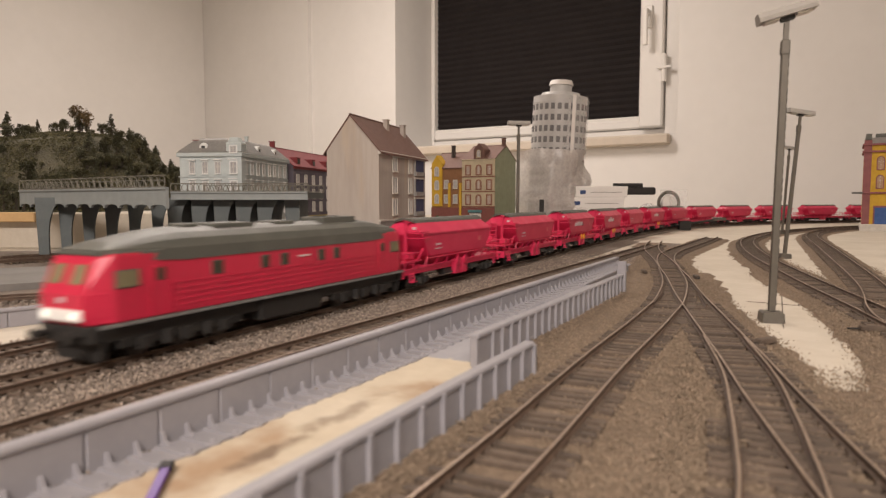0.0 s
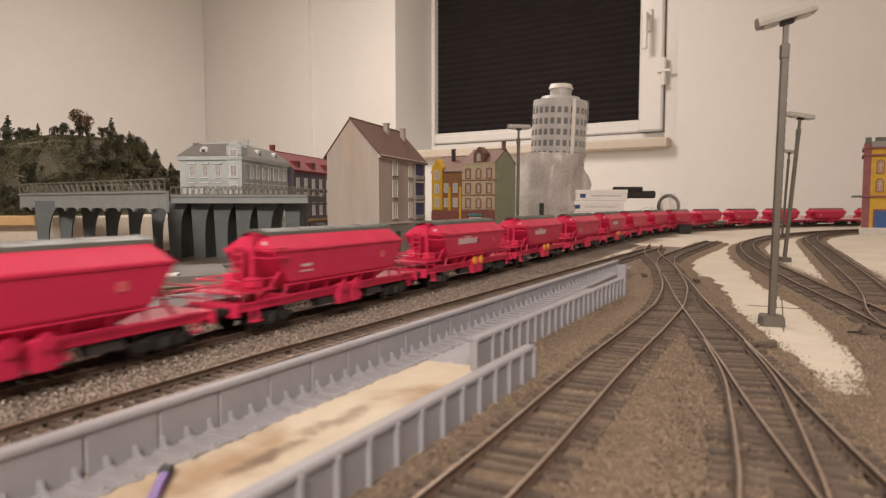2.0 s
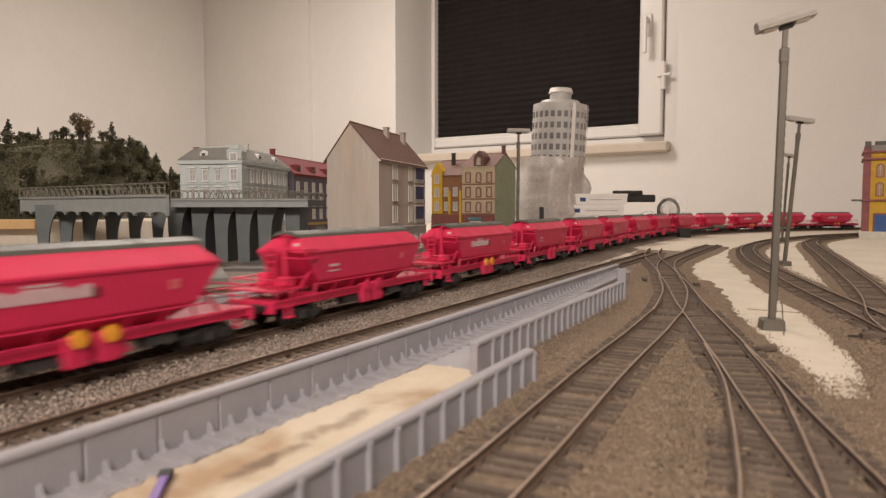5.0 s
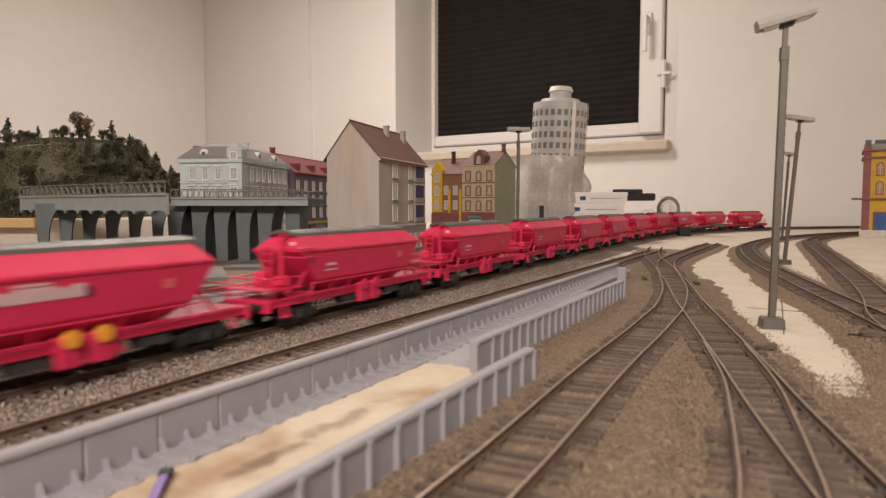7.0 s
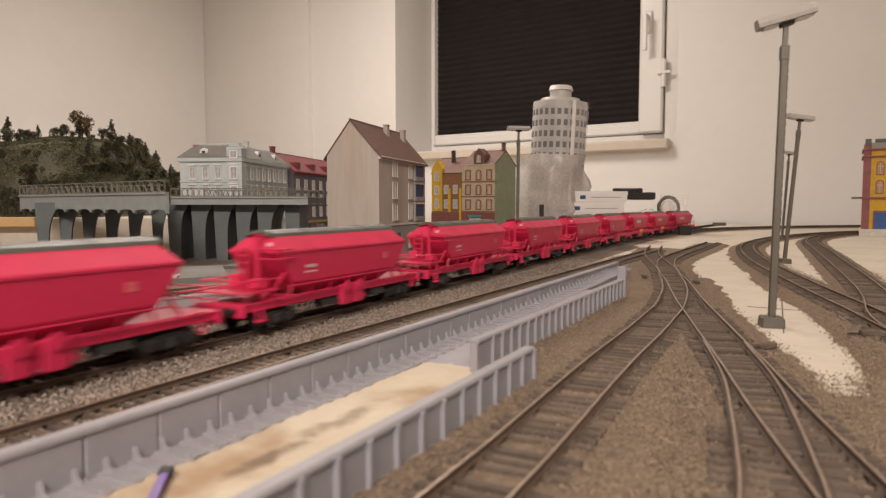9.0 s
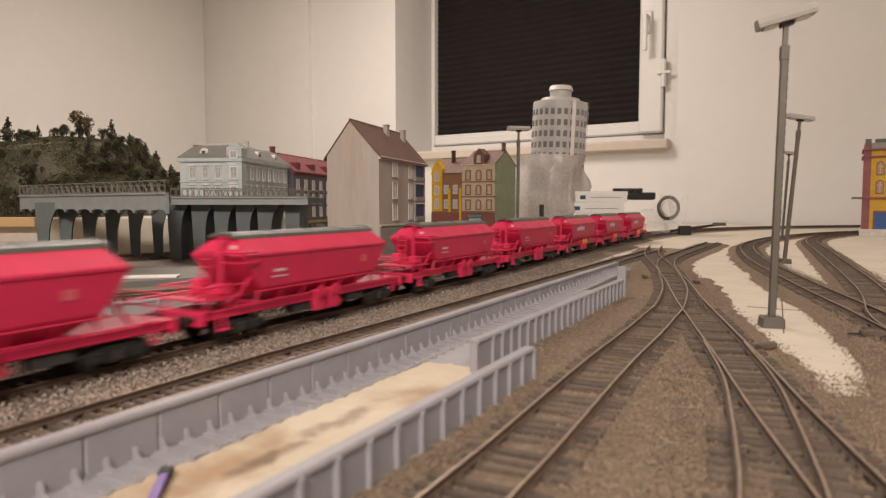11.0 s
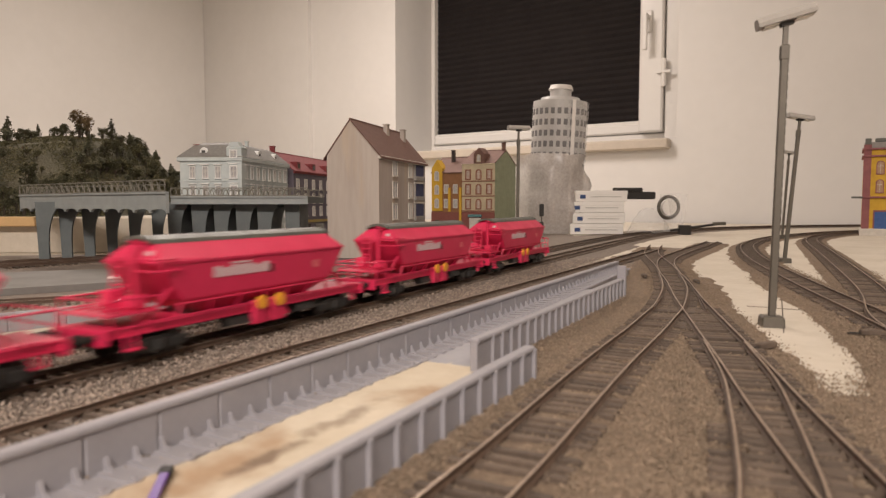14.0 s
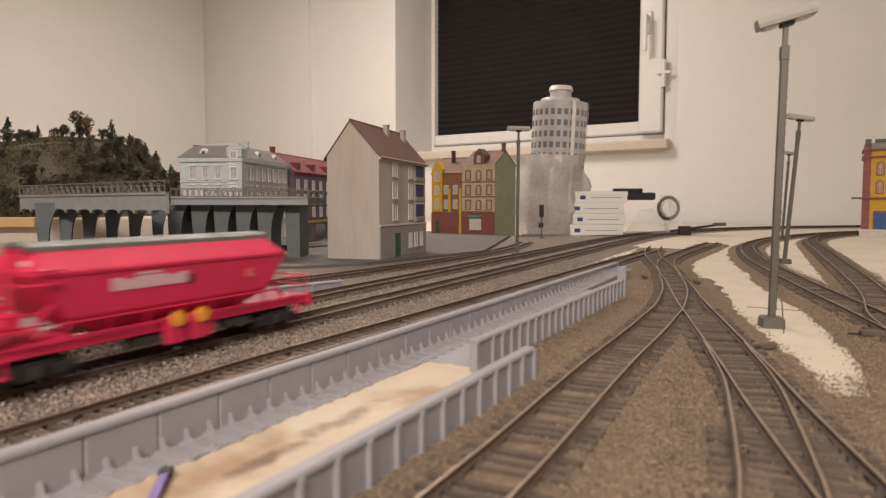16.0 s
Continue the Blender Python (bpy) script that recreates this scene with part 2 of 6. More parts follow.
# window: frame, sash, pleated black blind, handle, sill
win = empty("window_1", WALLM, "white plastic window with a closed black pleated blind", "window")
win["kind"] = "structure"
for c in ((WX0, WX0 + 0.020, 0.265, 0.33, WZ0, WZ1), (WX1 - 0.113, WX1, 0.245, 0.33, WZ0, WZ1),
          (WX0 + 0.020, WX1 - 0.113, 0.265, 0.33, WZ0, WZ0 + 0.045), (WX0 + 0.020, WX1 - 0.113, 0.265, 0.33, WZ1 - 0.05, WZ1)):
    part("window_frame", box(*c, bev=0.004), FRAMEW, win)
for c in ((WX0 + 0.021, WX0 + 0.026, 0.255, 0.30, WZ0 + 0.047, WZ1 - 0.06), (BR, WX1 - 0.116, 0.225, 0.30, WZ0 + 0.047, WZ1 - 0.06),
          (WX0 + 0.026, BR, 0.255, 0.30, WZ0 + 0.047, BZ)):
    part("sash", box(*c, bev=0.006), FRAMEW, win)
bm = bmesh.new()
n = 60
za, zb = BZ, WZ1 - 0.06
pts = [(0.284 + (0.006 if i % 2 else 0.0), za + (zb - za) * i / n) for i in range(n + 1)]
a = [bm.verts.new((WX0 + 0.024, y, z)) for y, z in pts]
b = [bm.verts.new((BR + 0.004, y, z)) for y, z in pts]
for i in range(n):
    bm.faces.new((a[i], b[i], b[i + 1], a[i + 1]))
bl = part("blind", bm, BLIND, win, "black pleated fabric blind, closed")
so = bl.modifiers.new("thick", "SOLIDIFY")
so.thickness = 0.002
part("blind_rail", box(WX0 + 0.024, BR, 0.262, 0.292, BZ - 0.006, BZ + 0.012, bev=0.003), FRAMEW, win)
hm = bmesh.new()
hx = (BR + WX1 - 0.116) / 2 - 0.012
add_box(hm, hx - 0.016, hx + 0.016, 0.215, 0.226, 0.700, 0.780, bev=0.003)
add_box(hm, hx - 0.009, hx + 0.009, 0.180, 0.220, 0.745, 0.763, bev=0.003)
add_box(hm, hx - 0.009, hx + 0.009, 0.178, 0.192, 0.630, 0.763, bev=0.003)
part("handle", hm, FRAMEW, win, "white window handle")
hm = bmesh.new()
add_tube(hm, (WX1 - 0.112, 0.225, 0.50), (WX1 - 0.112, 0.225, 0.60), 0.009, 10)
add_box(hm, WX1 - 0.135, WX1 - 0.085, 0.214, 0.222, 0.547, 0.556)
part("hinge", hm, FRAMEW, win)
sill = part("window_sill", box(WX0 + 0.10, WX1 - 0.018, -0.035, 0.2645, WZ0 - 0.039, WZ0 - 0.003, bev=0.006), SILLST)
sill.matrix_basis = WALLM
tagged(sill, "beige stone window sill with rounded front edge", "window sill", kind="structure")

# ---- the layout board ----
GZ = -0.0062
board = bmesh.new()
add_box(board, -0.86, 4.2, -4.6, -0.034, GZ - 0.03, GZ)
ground = part("ground", board, PLASTER)
ground.matrix_basis = BOARDM
tagged(ground, "white plaster surface of the model railway board", "ground", kind="structure")

# ---- tracks ----
RAILP = [(-0.0011, -0.0024), (-0.0011, -0.0020), (-0.0003, -0.0017), (-0.0003, -0.0008), (-0.0005, -0.0006), (-0.0005, -0.0001), (-0.0004, 0.0),
         (0.0004, 0.0), (0.0005, -0.0001), (0.0005, -0.0006), (0.0003, -0.0008), (0.0003, -0.0017), (0.0011, -0.0020), (0.0011, -0.0024)]
bm = bmesh.new()
add_box(bm, -0.0148, 0.0148, -0.0013, 0.0013, -0.0046, -0.0023, bev=0.0002)
for sx in (-1, 1):
    for o in (-0.0017, 0.0017):
        add_box(bm, sx * 0.00825 + o - 0.0005, sx * 0.00825 + o + 0.0005, -0.0007, 0.0007, -0.0023, -0.0017)
SLEEPER_ME = part("sleeper_pattern", bm, SLEEPER)
SLEEPER_MESH = SLEEPER_ME.data
SV = np.array([v.co[:] for v in SLEEPER_MESH.vertices])
SF = [tuple(p.vertices) for p in SLEEPER_MESH.polygons]
bpy.data.objects.remove(SLEEPER_ME)


def cut(line, z0, z1):
    return [p for p in line if z0 <= p[1] <= z1]


def track(line, label, dz=0.0, near=(0.1, 0.75), pitch=0.0064, lift=0.0, sleepers=True, skip=None, half=0.00825):
    """Two rails on sleepers along a line; the nearer sleepers are pieces of their own."""
    t = empty("railway_track", None, label, "track", "tracks of the layout")
    nn = normals(line)
    for side in (-1, 1):
        rl = [(x + nx * side * half, y + ny * side * half) for (x, y), (nx, ny) in zip(line, nn)]
        v, f = ribbon(rl, RAILP, dz)
        ob = obj("rail", v, f, [RAIL, RAILTOP], t)
        top = [i for i in range(len(f) - 2) if (i % len(RAILP)) == 6]
        for i in top:
            ob.data.polygons[i].material_index = 1
    if not sleepers:
        return t
    acc, last, rest_v, rest_f = 0.0, line[0], [], []
    for (x, y), (nx, ny) in zip(line, nn):
        acc += math.hypot(x - last[0], y - last[1])
        last = (x, y)
        if acc < pitch:
            continue
        acc -= pitch
        if skip and skip(x, y):
            continue
        w = random.uniform(-0.02, 0.02)
        m = Matrix.Translation((x, y, dz + random.uniform(-0.00012, 0.00008))) @ Matrix(((nx, -ny, 0, 0), (ny, nx, 0, 0), (0, 0, 1, 0), (0, 0, 0, 1))) @ Matrix.Rotation(w, 4, "Z") @ Matrix.Diagonal((half / 0.00825, 1, 1, 1))
        if near[0] < y < near[1] and -0.5 < x < 0.45:
            ob = new("sleeper", SLEEPER_MESH)
            ob.parent = t
            ob.matrix_basis = m
        else:
            k = len(rest_v)
            rest_v += [m @ Vector(c) for c in SV]
            rest_f += [tuple(i + k for i in f) for f in SF]
    if rest_v:
        tagged(obj("sleeper_run", rest_v, rest_f, SLEEPER, t), kind="stuff")
    return t


def bed(name, line, wide, material, z=-0.0034, label=""):
    """A trapezoid bank of ballast under a track, with an uneven edge."""
    nn = normals(line)
    verts, faces = [], []
    m = 8
    u = min(0.013, wide * 0.6)
    for i, ((x, y), (nx, ny)) in enumerate(zip(line, nn)):
        for j, (o, h) in enumerate(((-wide - 0.007, GZ - 0.001), (-wide, z - 0.0012), (-u, z - 0.0009), (-u * 0.3, z - 0.0010), (u * 0.3, z - 0.0010), (u, z - 0.0009), (wide, z - 0.0012), (wide + 0.007, GZ - 0.001))):
            k = 1.0
            if j in (0, 1, 6, 7):
                k = 1 + 0.22 * noise.noise((x * 40 + j, y * 40, 3.1)) + 0.12 * noise.noise((x * 160, y * 160 + j, 7.7))
            verts.append((x + nx * o * k, y + ny * o * k, h + 0.0004 * noise.noise((x * 300, y * 300, j))))
    for i in range(len(line) - 1):
        for j in range(m - 1):
            faces.append((i * m + j, i * m + j + 1, (i + 1) * m + j + 1, (i + 1) * m + j))
    ob = obj(name, verts, faces, material, smooth=True)
    return tagged(ob, label, "ballast", kind="structure")


STEP = 0.006
LA = beside(0.0, -3.55, 3.0, STEP)
LB = beside(lambda s: 0.0566 + 0.046 * max(0, (s + 0.1)) * 0.9, -3.55, 0.72, STEP)
LC = beside(-0.054, -3.55, 3.0, STEP)
LD = smooth_line([(-0.62, 0.300), (-0.44, 0.375), (-0.300, 0.447), (-0.207, 0.507), (-0.117, 0.612), (-0.020, 0.770), (0.051, 0.912), (0.108, 1.060), (0.150, 1.22)], STEP)
LG = smooth_line([(-0.66, 0.50), (-0.560, 0.622), (-0.474, 0.722), (-0.428, 0.780), (-0.353, 0.872), (-0.25, 1.0), (-0.17, 1.12)], STEP)
LG2 = [(x - 0.040, y + 0.034) for x, y in LG]
LL = smooth_line([(-0.078, -0.02), (-0.036, 0.065), (0.0045, 0.145), (0.0200, 0.1755), (0.0405, 0.2181), (0.0560, 0.2505), (0.0742, 0.2872), (0.0885, 0.315), (0.1050, 0.3471), (0.1252, 0.3883), (0.1462, 0.4329), (0.1745, 0.5053), (0.1930, 0.5616), (0.2165, 0.645)], STEP)
LR = smooth_line([(0.062, 0.02), (0.0840, 0.110), (0.0942, 0.1547), (0.1043, 0.1982), (0.1115, 0.2275), (0.1224, 0.2696), (0.1355, 0.3232), (0.1535, 0.3965), (0.1713, 0.4678), (0.1990, 0.570), (0.2140, 0.6317), (0.2385, 0.7287), (0.2710, 0.8705), (0.306, 0.985), (0.345, 1.090)], STEP)
LR2 = smooth_line([(0.018, 0.02), (0.0500, 0.090), (0.0758, 0.1461), (0.0857, 0.1706), (0.0940, 0.192), (0.1023, 0.2143), (0.1103, 0.2362), (0.1192, 0.2648), (0.1340, 0.320)], STEP)
LE = smooth_line([(0.2140, 0.6317), (0.2415, 0.7287), (0.2728, 0.8146), (0.316, 0.9014), (0.407, 1.065), (0.478, 1.195)], STEP)
LS1 = smooth_line([(0.165, 0.06), (0.205, 0.220), (0.240, 0.345), (0.262, 0.420), (0.302, 0.562), (0.3745, 0.797), (0.456, 1.009), (0.530, 1.160), (0.640, 1.330), (0.780, 1.490), (0.980, 1.660), (1.25, 1.80), (1.6, 1.90)], STEP)
LS2 = smooth_line([(0.235, 0.330), (0.262, 0.395), (0.338, 0.533), (0.512, 0.895), (0.690, 1.262), (0.830, 1.46), (1.03, 1.64), (1.3, 1.78)], STEP)

bed("ballast_main", beside(0.0, -3.58, 3.0, STEP), 0.024, BALLAST2, -0.0032, "grey-brown ballast bank under the main line")
bed("ballast_second", beside(lambda s: 0.0566 + 0.046 * max(0, (s + 0.1)) * 0.9, -3.58, 0.80, STEP), 0.024, BALLAST2, -0.00325, "grey-brown ballast bank under the second line")
bed("ballast_third", LC, 0.022, BALLAST2, -0.0033, "grey-brown ballast bank under a siding")
bed("ballast_fourth", LD, 0.022, BALLAST2, -0.00335, "grey-brown ballast bank under a siding")
bed("ballast_fifth", LG, 0.022, BALLAST2, -0.0033, "grey-brown ballast under the bridge tracks")
bed("ballast_sixth", LG2, 0.022, BALLAST2, -0.00335, "grey-brown ballast under the bridge tracks")
bed("ballast_seventh", beside(-0.112, 0.30, 1.5, STEP), 0.040, BALLAST2, -0.0038, "grey-brown ballast beside the sidings")
bed("ballast_yard", LL, 0.034, BALLAST, -0.0030, "brown ballast under the yard track")
bed("ballast_yard_two", LR, 0.0235, BALLAST, -0.00305, "brown ballast under the yard track")
bed("ballast_yard_three", LE, 0.024, BALLAST, -0.0031, "brown ballast under the yard siding")
bed("ballast_yard_four", LS1, 0.022, BALLAST, -0.0030, "brown ballast under the curved yard track")
bed("ballast_yard_five", LS2, 0.021, BALLAST, -0.00305, "brown ballast under the curved yard track")

bed("ballast_infill", smooth_line([(0.012, 0.19), (0.066, 0.30), (0.128, 0.43), (0.172, 0.56), (0.212, 0.72), (0.262, 0.90)], STEP), 0.032, BALLAST, -0.0036, "brown ballast between the trough and the yard")
bed("ballast_infill_two", smooth_line([(0.035, 0.06), (0.085, 0.19), (0.128, 0.32)], STEP), 0.034, BALLAST, -0.0036, "brown ballast between the yard tracks")
bed("ballast_infill_three", smooth_line([(0.150, 0.04), (0.160, 0.14), (0.173, 0.240)], STEP), 0.052, BALLAST, -0.0037, "brown ballast at the yard's near end")
bed("ballast_infill_four", smooth_line([(0.25, 0.16), (0.292, 0.31), (0.345, 0.42)], STEP), 0.045, BALLAST, -0.0037, "brown ballast beside the curved track")
bed("ballast_infill_eight", smooth_line([(0.172, 0.17), (0.190, 0.235), (0.2265, 0.33), (0.258, 0.42)], STEP), 0.0225, BALLAST, -0.0038, "brown ballast beside the curved track")
LSH = smooth_line([(0.1413, 0.1920), (0.1682, 0.2388), (0.1969, 0.2917), (0.2229, 0.3509), (0.2468, 0.4212), (0.2697, 0.5129), (0.3068, 0.6443)], STEP)
bed("ballast_infill_nine", LSH, 0.0085, BALLAST, -0.0034, "brown ballast shoulder of the curved track")
bed("ballast_infill_five", beside(0.030, -0.3, 0.85, STEP), 0.012, BALLAST2, -0.0038, "grey-brown ballast between the main tracks")
bed("ballast_infill_six", beside(-0.027, -0.5, 1.6, STEP), 0.012, BALLAST2, -0.0038, "grey-brown ballast between the main tracks")

bed("ballast_infill_seven", smooth_line([(0.138, 0.525), (0.190, 0.68), (0.245, 0.83), (0.285, 0.93)], STEP), 0.020, BALLAST, -0.0037, "brown ballast beside the trough's far end")
track(LA, "main line track with brown sleepers, train on it")
track(LB, "second main track with weathered rails beside the trough")
track(LC, "siding track with weathered rails behind the train")
track(LD, "siding track with weathered rails beside the street")
track(LG, "track under the road bridge with weathered rails")
track(LG2, "track under the road bridge with weathered rails")
track(LL, "yard track with dark sleepers and brown rails", 0.0, half=0.0090, pitch=0.0076)
track(LR, "straight yard track of a double turnout", 0.00006, half=0.0090, pitch=0.0076, skip=lambda x, y: 0.44 < y < 0.66 or y > 1.0)
track(LR2, "diverging rails of the yard turnout", 0.00012, half=0.0090, pitch=0.0076, sleepers=True, skip=lambda x, y: y > 0.20)
track(LE, "yard siding curving off behind the turnout", 0.00018, half=0.0090, pitch=0.0076, skip=lambda x, y: y < 0.78)
track(LS1, "curved yard track beside the light masts", 0.0, half=0.0090, pitch=0.0076)
track(LS2, "curved yard track joining at a turnout", 0.00006, half=0.0090, pitch=0.0076, skip=lambda x, y: y < 0.45)

# check rails and closing rails of the double turnout
for a, b in (((0.1332, 0.4229), (0.1558, 0.4757)), ((0.1817, 0.4757), (0.1623, 0.4115))):
    ck = empty("check_rail", None, "short brown check rail inside the turnout", "rail", "check rails of the turnout")
    v, f = ribbon(smooth_line([a, ((a[0] + b[0]) / 2, (a[1] + b[1]) / 2), b], 0.004), RAILP, 0.0)
    obj("rail", v, f, RAIL, ck)

# fine open seams in the white plaster
for a, b in (((0.2112, 0.4654), (0.2495, 0.4406)), ((0.2665, 0.5279), (0.1875, 0.3677))):
    v, f = ribbon([a, ((a[0] + b[0]) / 2, (a[1] + b[1]) / 2), b], [(-0.0003, -0.0010), (-0.0003, 0.0003), (0.0003, 0.0003), (0.0003, -0.0010)], GZ)
    tagged(obj("seam", v, f, SLEEPER), "thin brown seam in the white plaster", "seam", kind="structure")

# ---- the train ----
def wheelset(parent, x, r, w=0.0024, n=20):
    for sy in (-1, 1):
        bm = bmesh.new()
        add_tube(bm, (x, sy * 0.0078, r), (x, sy * (0.0078 + w), r), r, n)
        add_tube(bm, (x, sy * 0.0070, r), (x, sy * 0.0079, r), r + 0.0009, n)
        add_tube(bm, (x, sy * (0.0078 + w), r), (x, sy * (0.0084 + w), r), r * 0.3, 10)
        part("wheel", bm, TYRE, parent)
    part("axle", tube((x, -0.0075, r), (x, 0.0075, r), 0.0011), DARK, parent)


def buffers(parent, x, sgn, z=0.0122, red=None):
    for sy in (-1, 1):
        bm = bmesh.new()
        add_tube(bm, (x - sgn * 0.0065, sy * 0.0100, z), (x - sgn * 0.001, sy * 0.0100, z), 0.0014, 10)
        add_tube(bm, (x - sgn * 0.0012, sy * 0.0100, z), (x, sy * 0.0100, z), 0.0026, 14)
        part("buffer", bm, red or DARK, parent)


def hoop(bm, pts, r):
    for p, q in zip(pts, pts[1:]):
        add_tube(bm, p, q, r, 6)


def hopper_wagon(sign):
    """Red four-axle hopper wagon with a swing roof; x runs forward, rails at z 0."""
    w = empty("hopper_wagon", None, "red hopper wagon with grey swing roof, faded lettering and yellow discs" if sign else "bright red four-axle hopper wagon with grey swing roof", "freight wagon", "hopper wagons of the train")
    # hopper body: sections from roof ridge to chute, drawn as rings round the wagon
    def ring(z, xf, xr, hw):
        return [(xf, -hw, z), (xf, hw, z), (xr, hw, z), (xr, -hw, z)]
    rings = [ring(0.0496, 0.0590, -0.0610, 0.0052), ring(0.0474, 0.0602, -0.0622, 0.0085), ring(0.0402, 0.0655, -0.0676, 0.0166), ring(0.0390, 0.0657, -0.0678, 0.0171),
             ring(0.0380, 0.0652, -0.0674, 0.0169), ring(0.0226, 0.0530, -0.0555, 0.0160), ring(0.0214, 0.0505, -0.0530, 0.0150), ring(0.0125, 0.0330, -0.0370, 0.0072)]
    bm = bmesh.new()
    rows = [[bm.verts.new(c) for c in r] for r in rings]
    for a, b in zip(rows, rows[1:]):
        for i in range(4):
            bm.faces.new((a[i], a[(i + 1) % 4], b[(i + 1) % 4], b[i]))
    bm.faces.new(rows[0])
    bm.faces.new(rows[-1])
    bmesh.ops.recalc_face_normals(bm, faces=bm.faces)
    bmesh.ops.bevel(bm, geom=list(bm.edges), offset=0.0004, segments=2, affect="EDGES")
    body = part("hopper", bm, RED, w)
    # ribs where the upper and lower hopper meet
    for sy in (-1, 1):
        part("side_rail", box(-0.0676, 0.0655, sy * 0.0171 - 0.0004, sy * 0.0171 + 0.0004, 0.0389, 0.0400), RED, w)
        bm = bmesh.new()
        for i in range(5):
            x = 0.034 - i * 0.018
            add_prism(bm, [(sy * 0.0140, 0.0212), (sy * 0.0152, 0.0212), (sy * 0.0128, 0.0140), (sy * 0.0072, 0.0128)], 0, x - 0.0004, x + 0.0004)
        part("hopper_rib", bm, RED, w)
    # grey swing roof with rounded edges and a rim at each end
    bm = bmesh.new()
    out = [(-0.0088, 0.0472), (-0.0078, 0.0490), (-0.0048, 0.0503), (0.0, 0.0507), (0.0048, 0.0503), (0.0078, 0.0490), (0.0088, 0.0472), (0.0070, 0.0480), (0, 0.0496), (-0.0070, 0.0480)]
    add_prism(bm, out, 0, -0.0645, 0.0625)
    roof = part("swing_roof", bm, ROOFG, w, "dark grey swing roof")
    for x in (0.0605, 0.030, 0.0, -0.032, -0.0625):
        part("roof_band", prism([(a * 1.02, b + 0.0003) for a, b in out], 0, x - 0.0006, x + 0.0006), ROOFG, roof)
    # solebar frame
    for sy in (-1, 1):
        bm = bmesh.new()
        add_box(bm, -0.0905, 0.0905, sy * 0.0128 - 0.0008, sy * 0.0128 + 0.0008, 0.0112, 0.0146, bev=0.0003)
        add_box(bm, -0.0905, 0.0905, sy * 0.0136 - 0.0004, sy * 0.0136 + 0.0004, 0.0141, 0.0148)
        add_box(bm, -0.0905, 0.0905, sy * 0.0136 - 0.0004, sy * 0.0136 + 0.0004, 0.0110, 0.0116)
        part("solebar", bm, RED, w)
        # thin air pipe and walkway rod along the side
        part("pipe", tube((-0.060, sy * 0.0164, 0.0212), (0.058, sy * 0.0164, 0.0212), 0.00045, 6), RED, w)
        part("pipe", tube((-0.082, sy * 0.0162, 0.0160), (0.072, sy * 0.0162, 0.0160), 0.00040, 6), RED, w)
        for x in (0.066, 0.035, 0.0, -0.035, -0.075):
            part("bracket", tube((x, sy * 0.0128, 0.0146), (x, sy * 0.0162, 0.0160), 0.0004, 6), RED, w)
    part("deck_plate", box(0.044, 0.0915, -0.0138, 0.0138, 0.0140, 0.0150, bev=0.0002), RED, w)
    part("deck_plate", box(-0.0915, -0.046, -0.0138, 0.0138, 0.0140, 0.0150, bev=0.0002), RED, w)
    for sx in (-1, 1):
        part("buffer_beam", box(sx * 0.0905 - 0.0012, sx * 0.0905 + 0.0012, -0.0155, 0.0155, 0.0088, 0.0152, bev=0.0003), RED, w)
        buffers(w, sx * 0.0975, sx)
        bm = bmesh.new()
        add_box(bm, min(sx * 0.088, sx * 0.0985), max(sx * 0.088, sx * 0.0985), -0.0012, 0.0012, 0.0085, 0.0108)
        add_box(bm, min(sx * 0.0972, sx * 0.0988), max(sx * 0.0972, sx * 0.0988), -0.0035, 0.0035, 0.0080, 0.0115)
        part("coupler", bm, DARK, w)
    # braced ends: hopper supports
    for sx, xe, xt in ((1, 0.070, 0.058), (-1, -0.072, -0.060)):
        for sy in (-1, 1):
            bm = bmesh.new()
            add_tube(bm, (xe, sy * 0.0120, 0.0148), (xt - sx * 0.006, sy * 0.0135, 0.034), 0.0009, 6)
            add_tube(bm, (sx * 0.054 if sx > 0 else -0.056, sy * 0.0130, 0.0148), (xt - sx * 0.010, sy * 0.0140, 0.030), 0.0007, 6)
            part("strut", bm, RED, w)
    # brake platform with ladder, mast and handrails at the front
    mast = bmesh.new()
    add_box(mast, 0.0668, 0.0684, 0.0028, 0.0050, 0.0148, 0.0492, bev=0.0003)
    add_box(mast, 0.0600, 0.0684, 0.0030, 0.0048, 0.0470, 0.0484)
    part("mast", mast, RED, w)
    for y in (-0.0085, -0.0020):
        stile = part("ladder_stile", tube((0.0700, y, 0.0148), (0.0676, y, 0.0440), 0.0005, 6), RED, w)
    for i in range(7):
        z = 0.0185 + i * 0.0038
        part("rung", tube((0.0700 - (z - 0.0148) * 0.082, -0.0085, z), (0.0700 - (z - 0.0148) * 0.082, -0.0020, z), 0.0004, 6), RED, stile)
    for z in (0.0412, 0.0362):
        bm = bmesh.new()
        hoop(bm, [(0.0680, 0.0045, z), (0.0692, 0.0160, z), (0.0640, 0.0182, z), (0.0560, 0.0178, z)], 0.0005)
        part("handrail", bm, RED, w)
    part("end_plate", box(0.0632, 0.0646, 0.0080, 0.0106, 0.0424, 0.0444, bev=0.0002), SILVER, w, "small white end plate")
    part("platform", box(0.0635, 0.0890, -0.0150, 0.0150, 0.0198, 0.0206), RED, w)
    for z in (0.0262,):
        bm = bmesh.new()
        hoop(bm, [(0.0640, -0.0148, z), (0.0880, -0.0148, z), (0.0880, 0.0148, z), (0.0640, 0.0148, z)], 0.00045)
        rail = part("handrail", bm, RED, w)
        for x, y in ((0.0880, -0.0148), (0.0880, 0.0148), (0.0760, -0.0148), (0.0760, 0.0148)):
            part("post", tube((x, y, 0.0148), (x, y, z), 0.0004, 6), RED, rail)
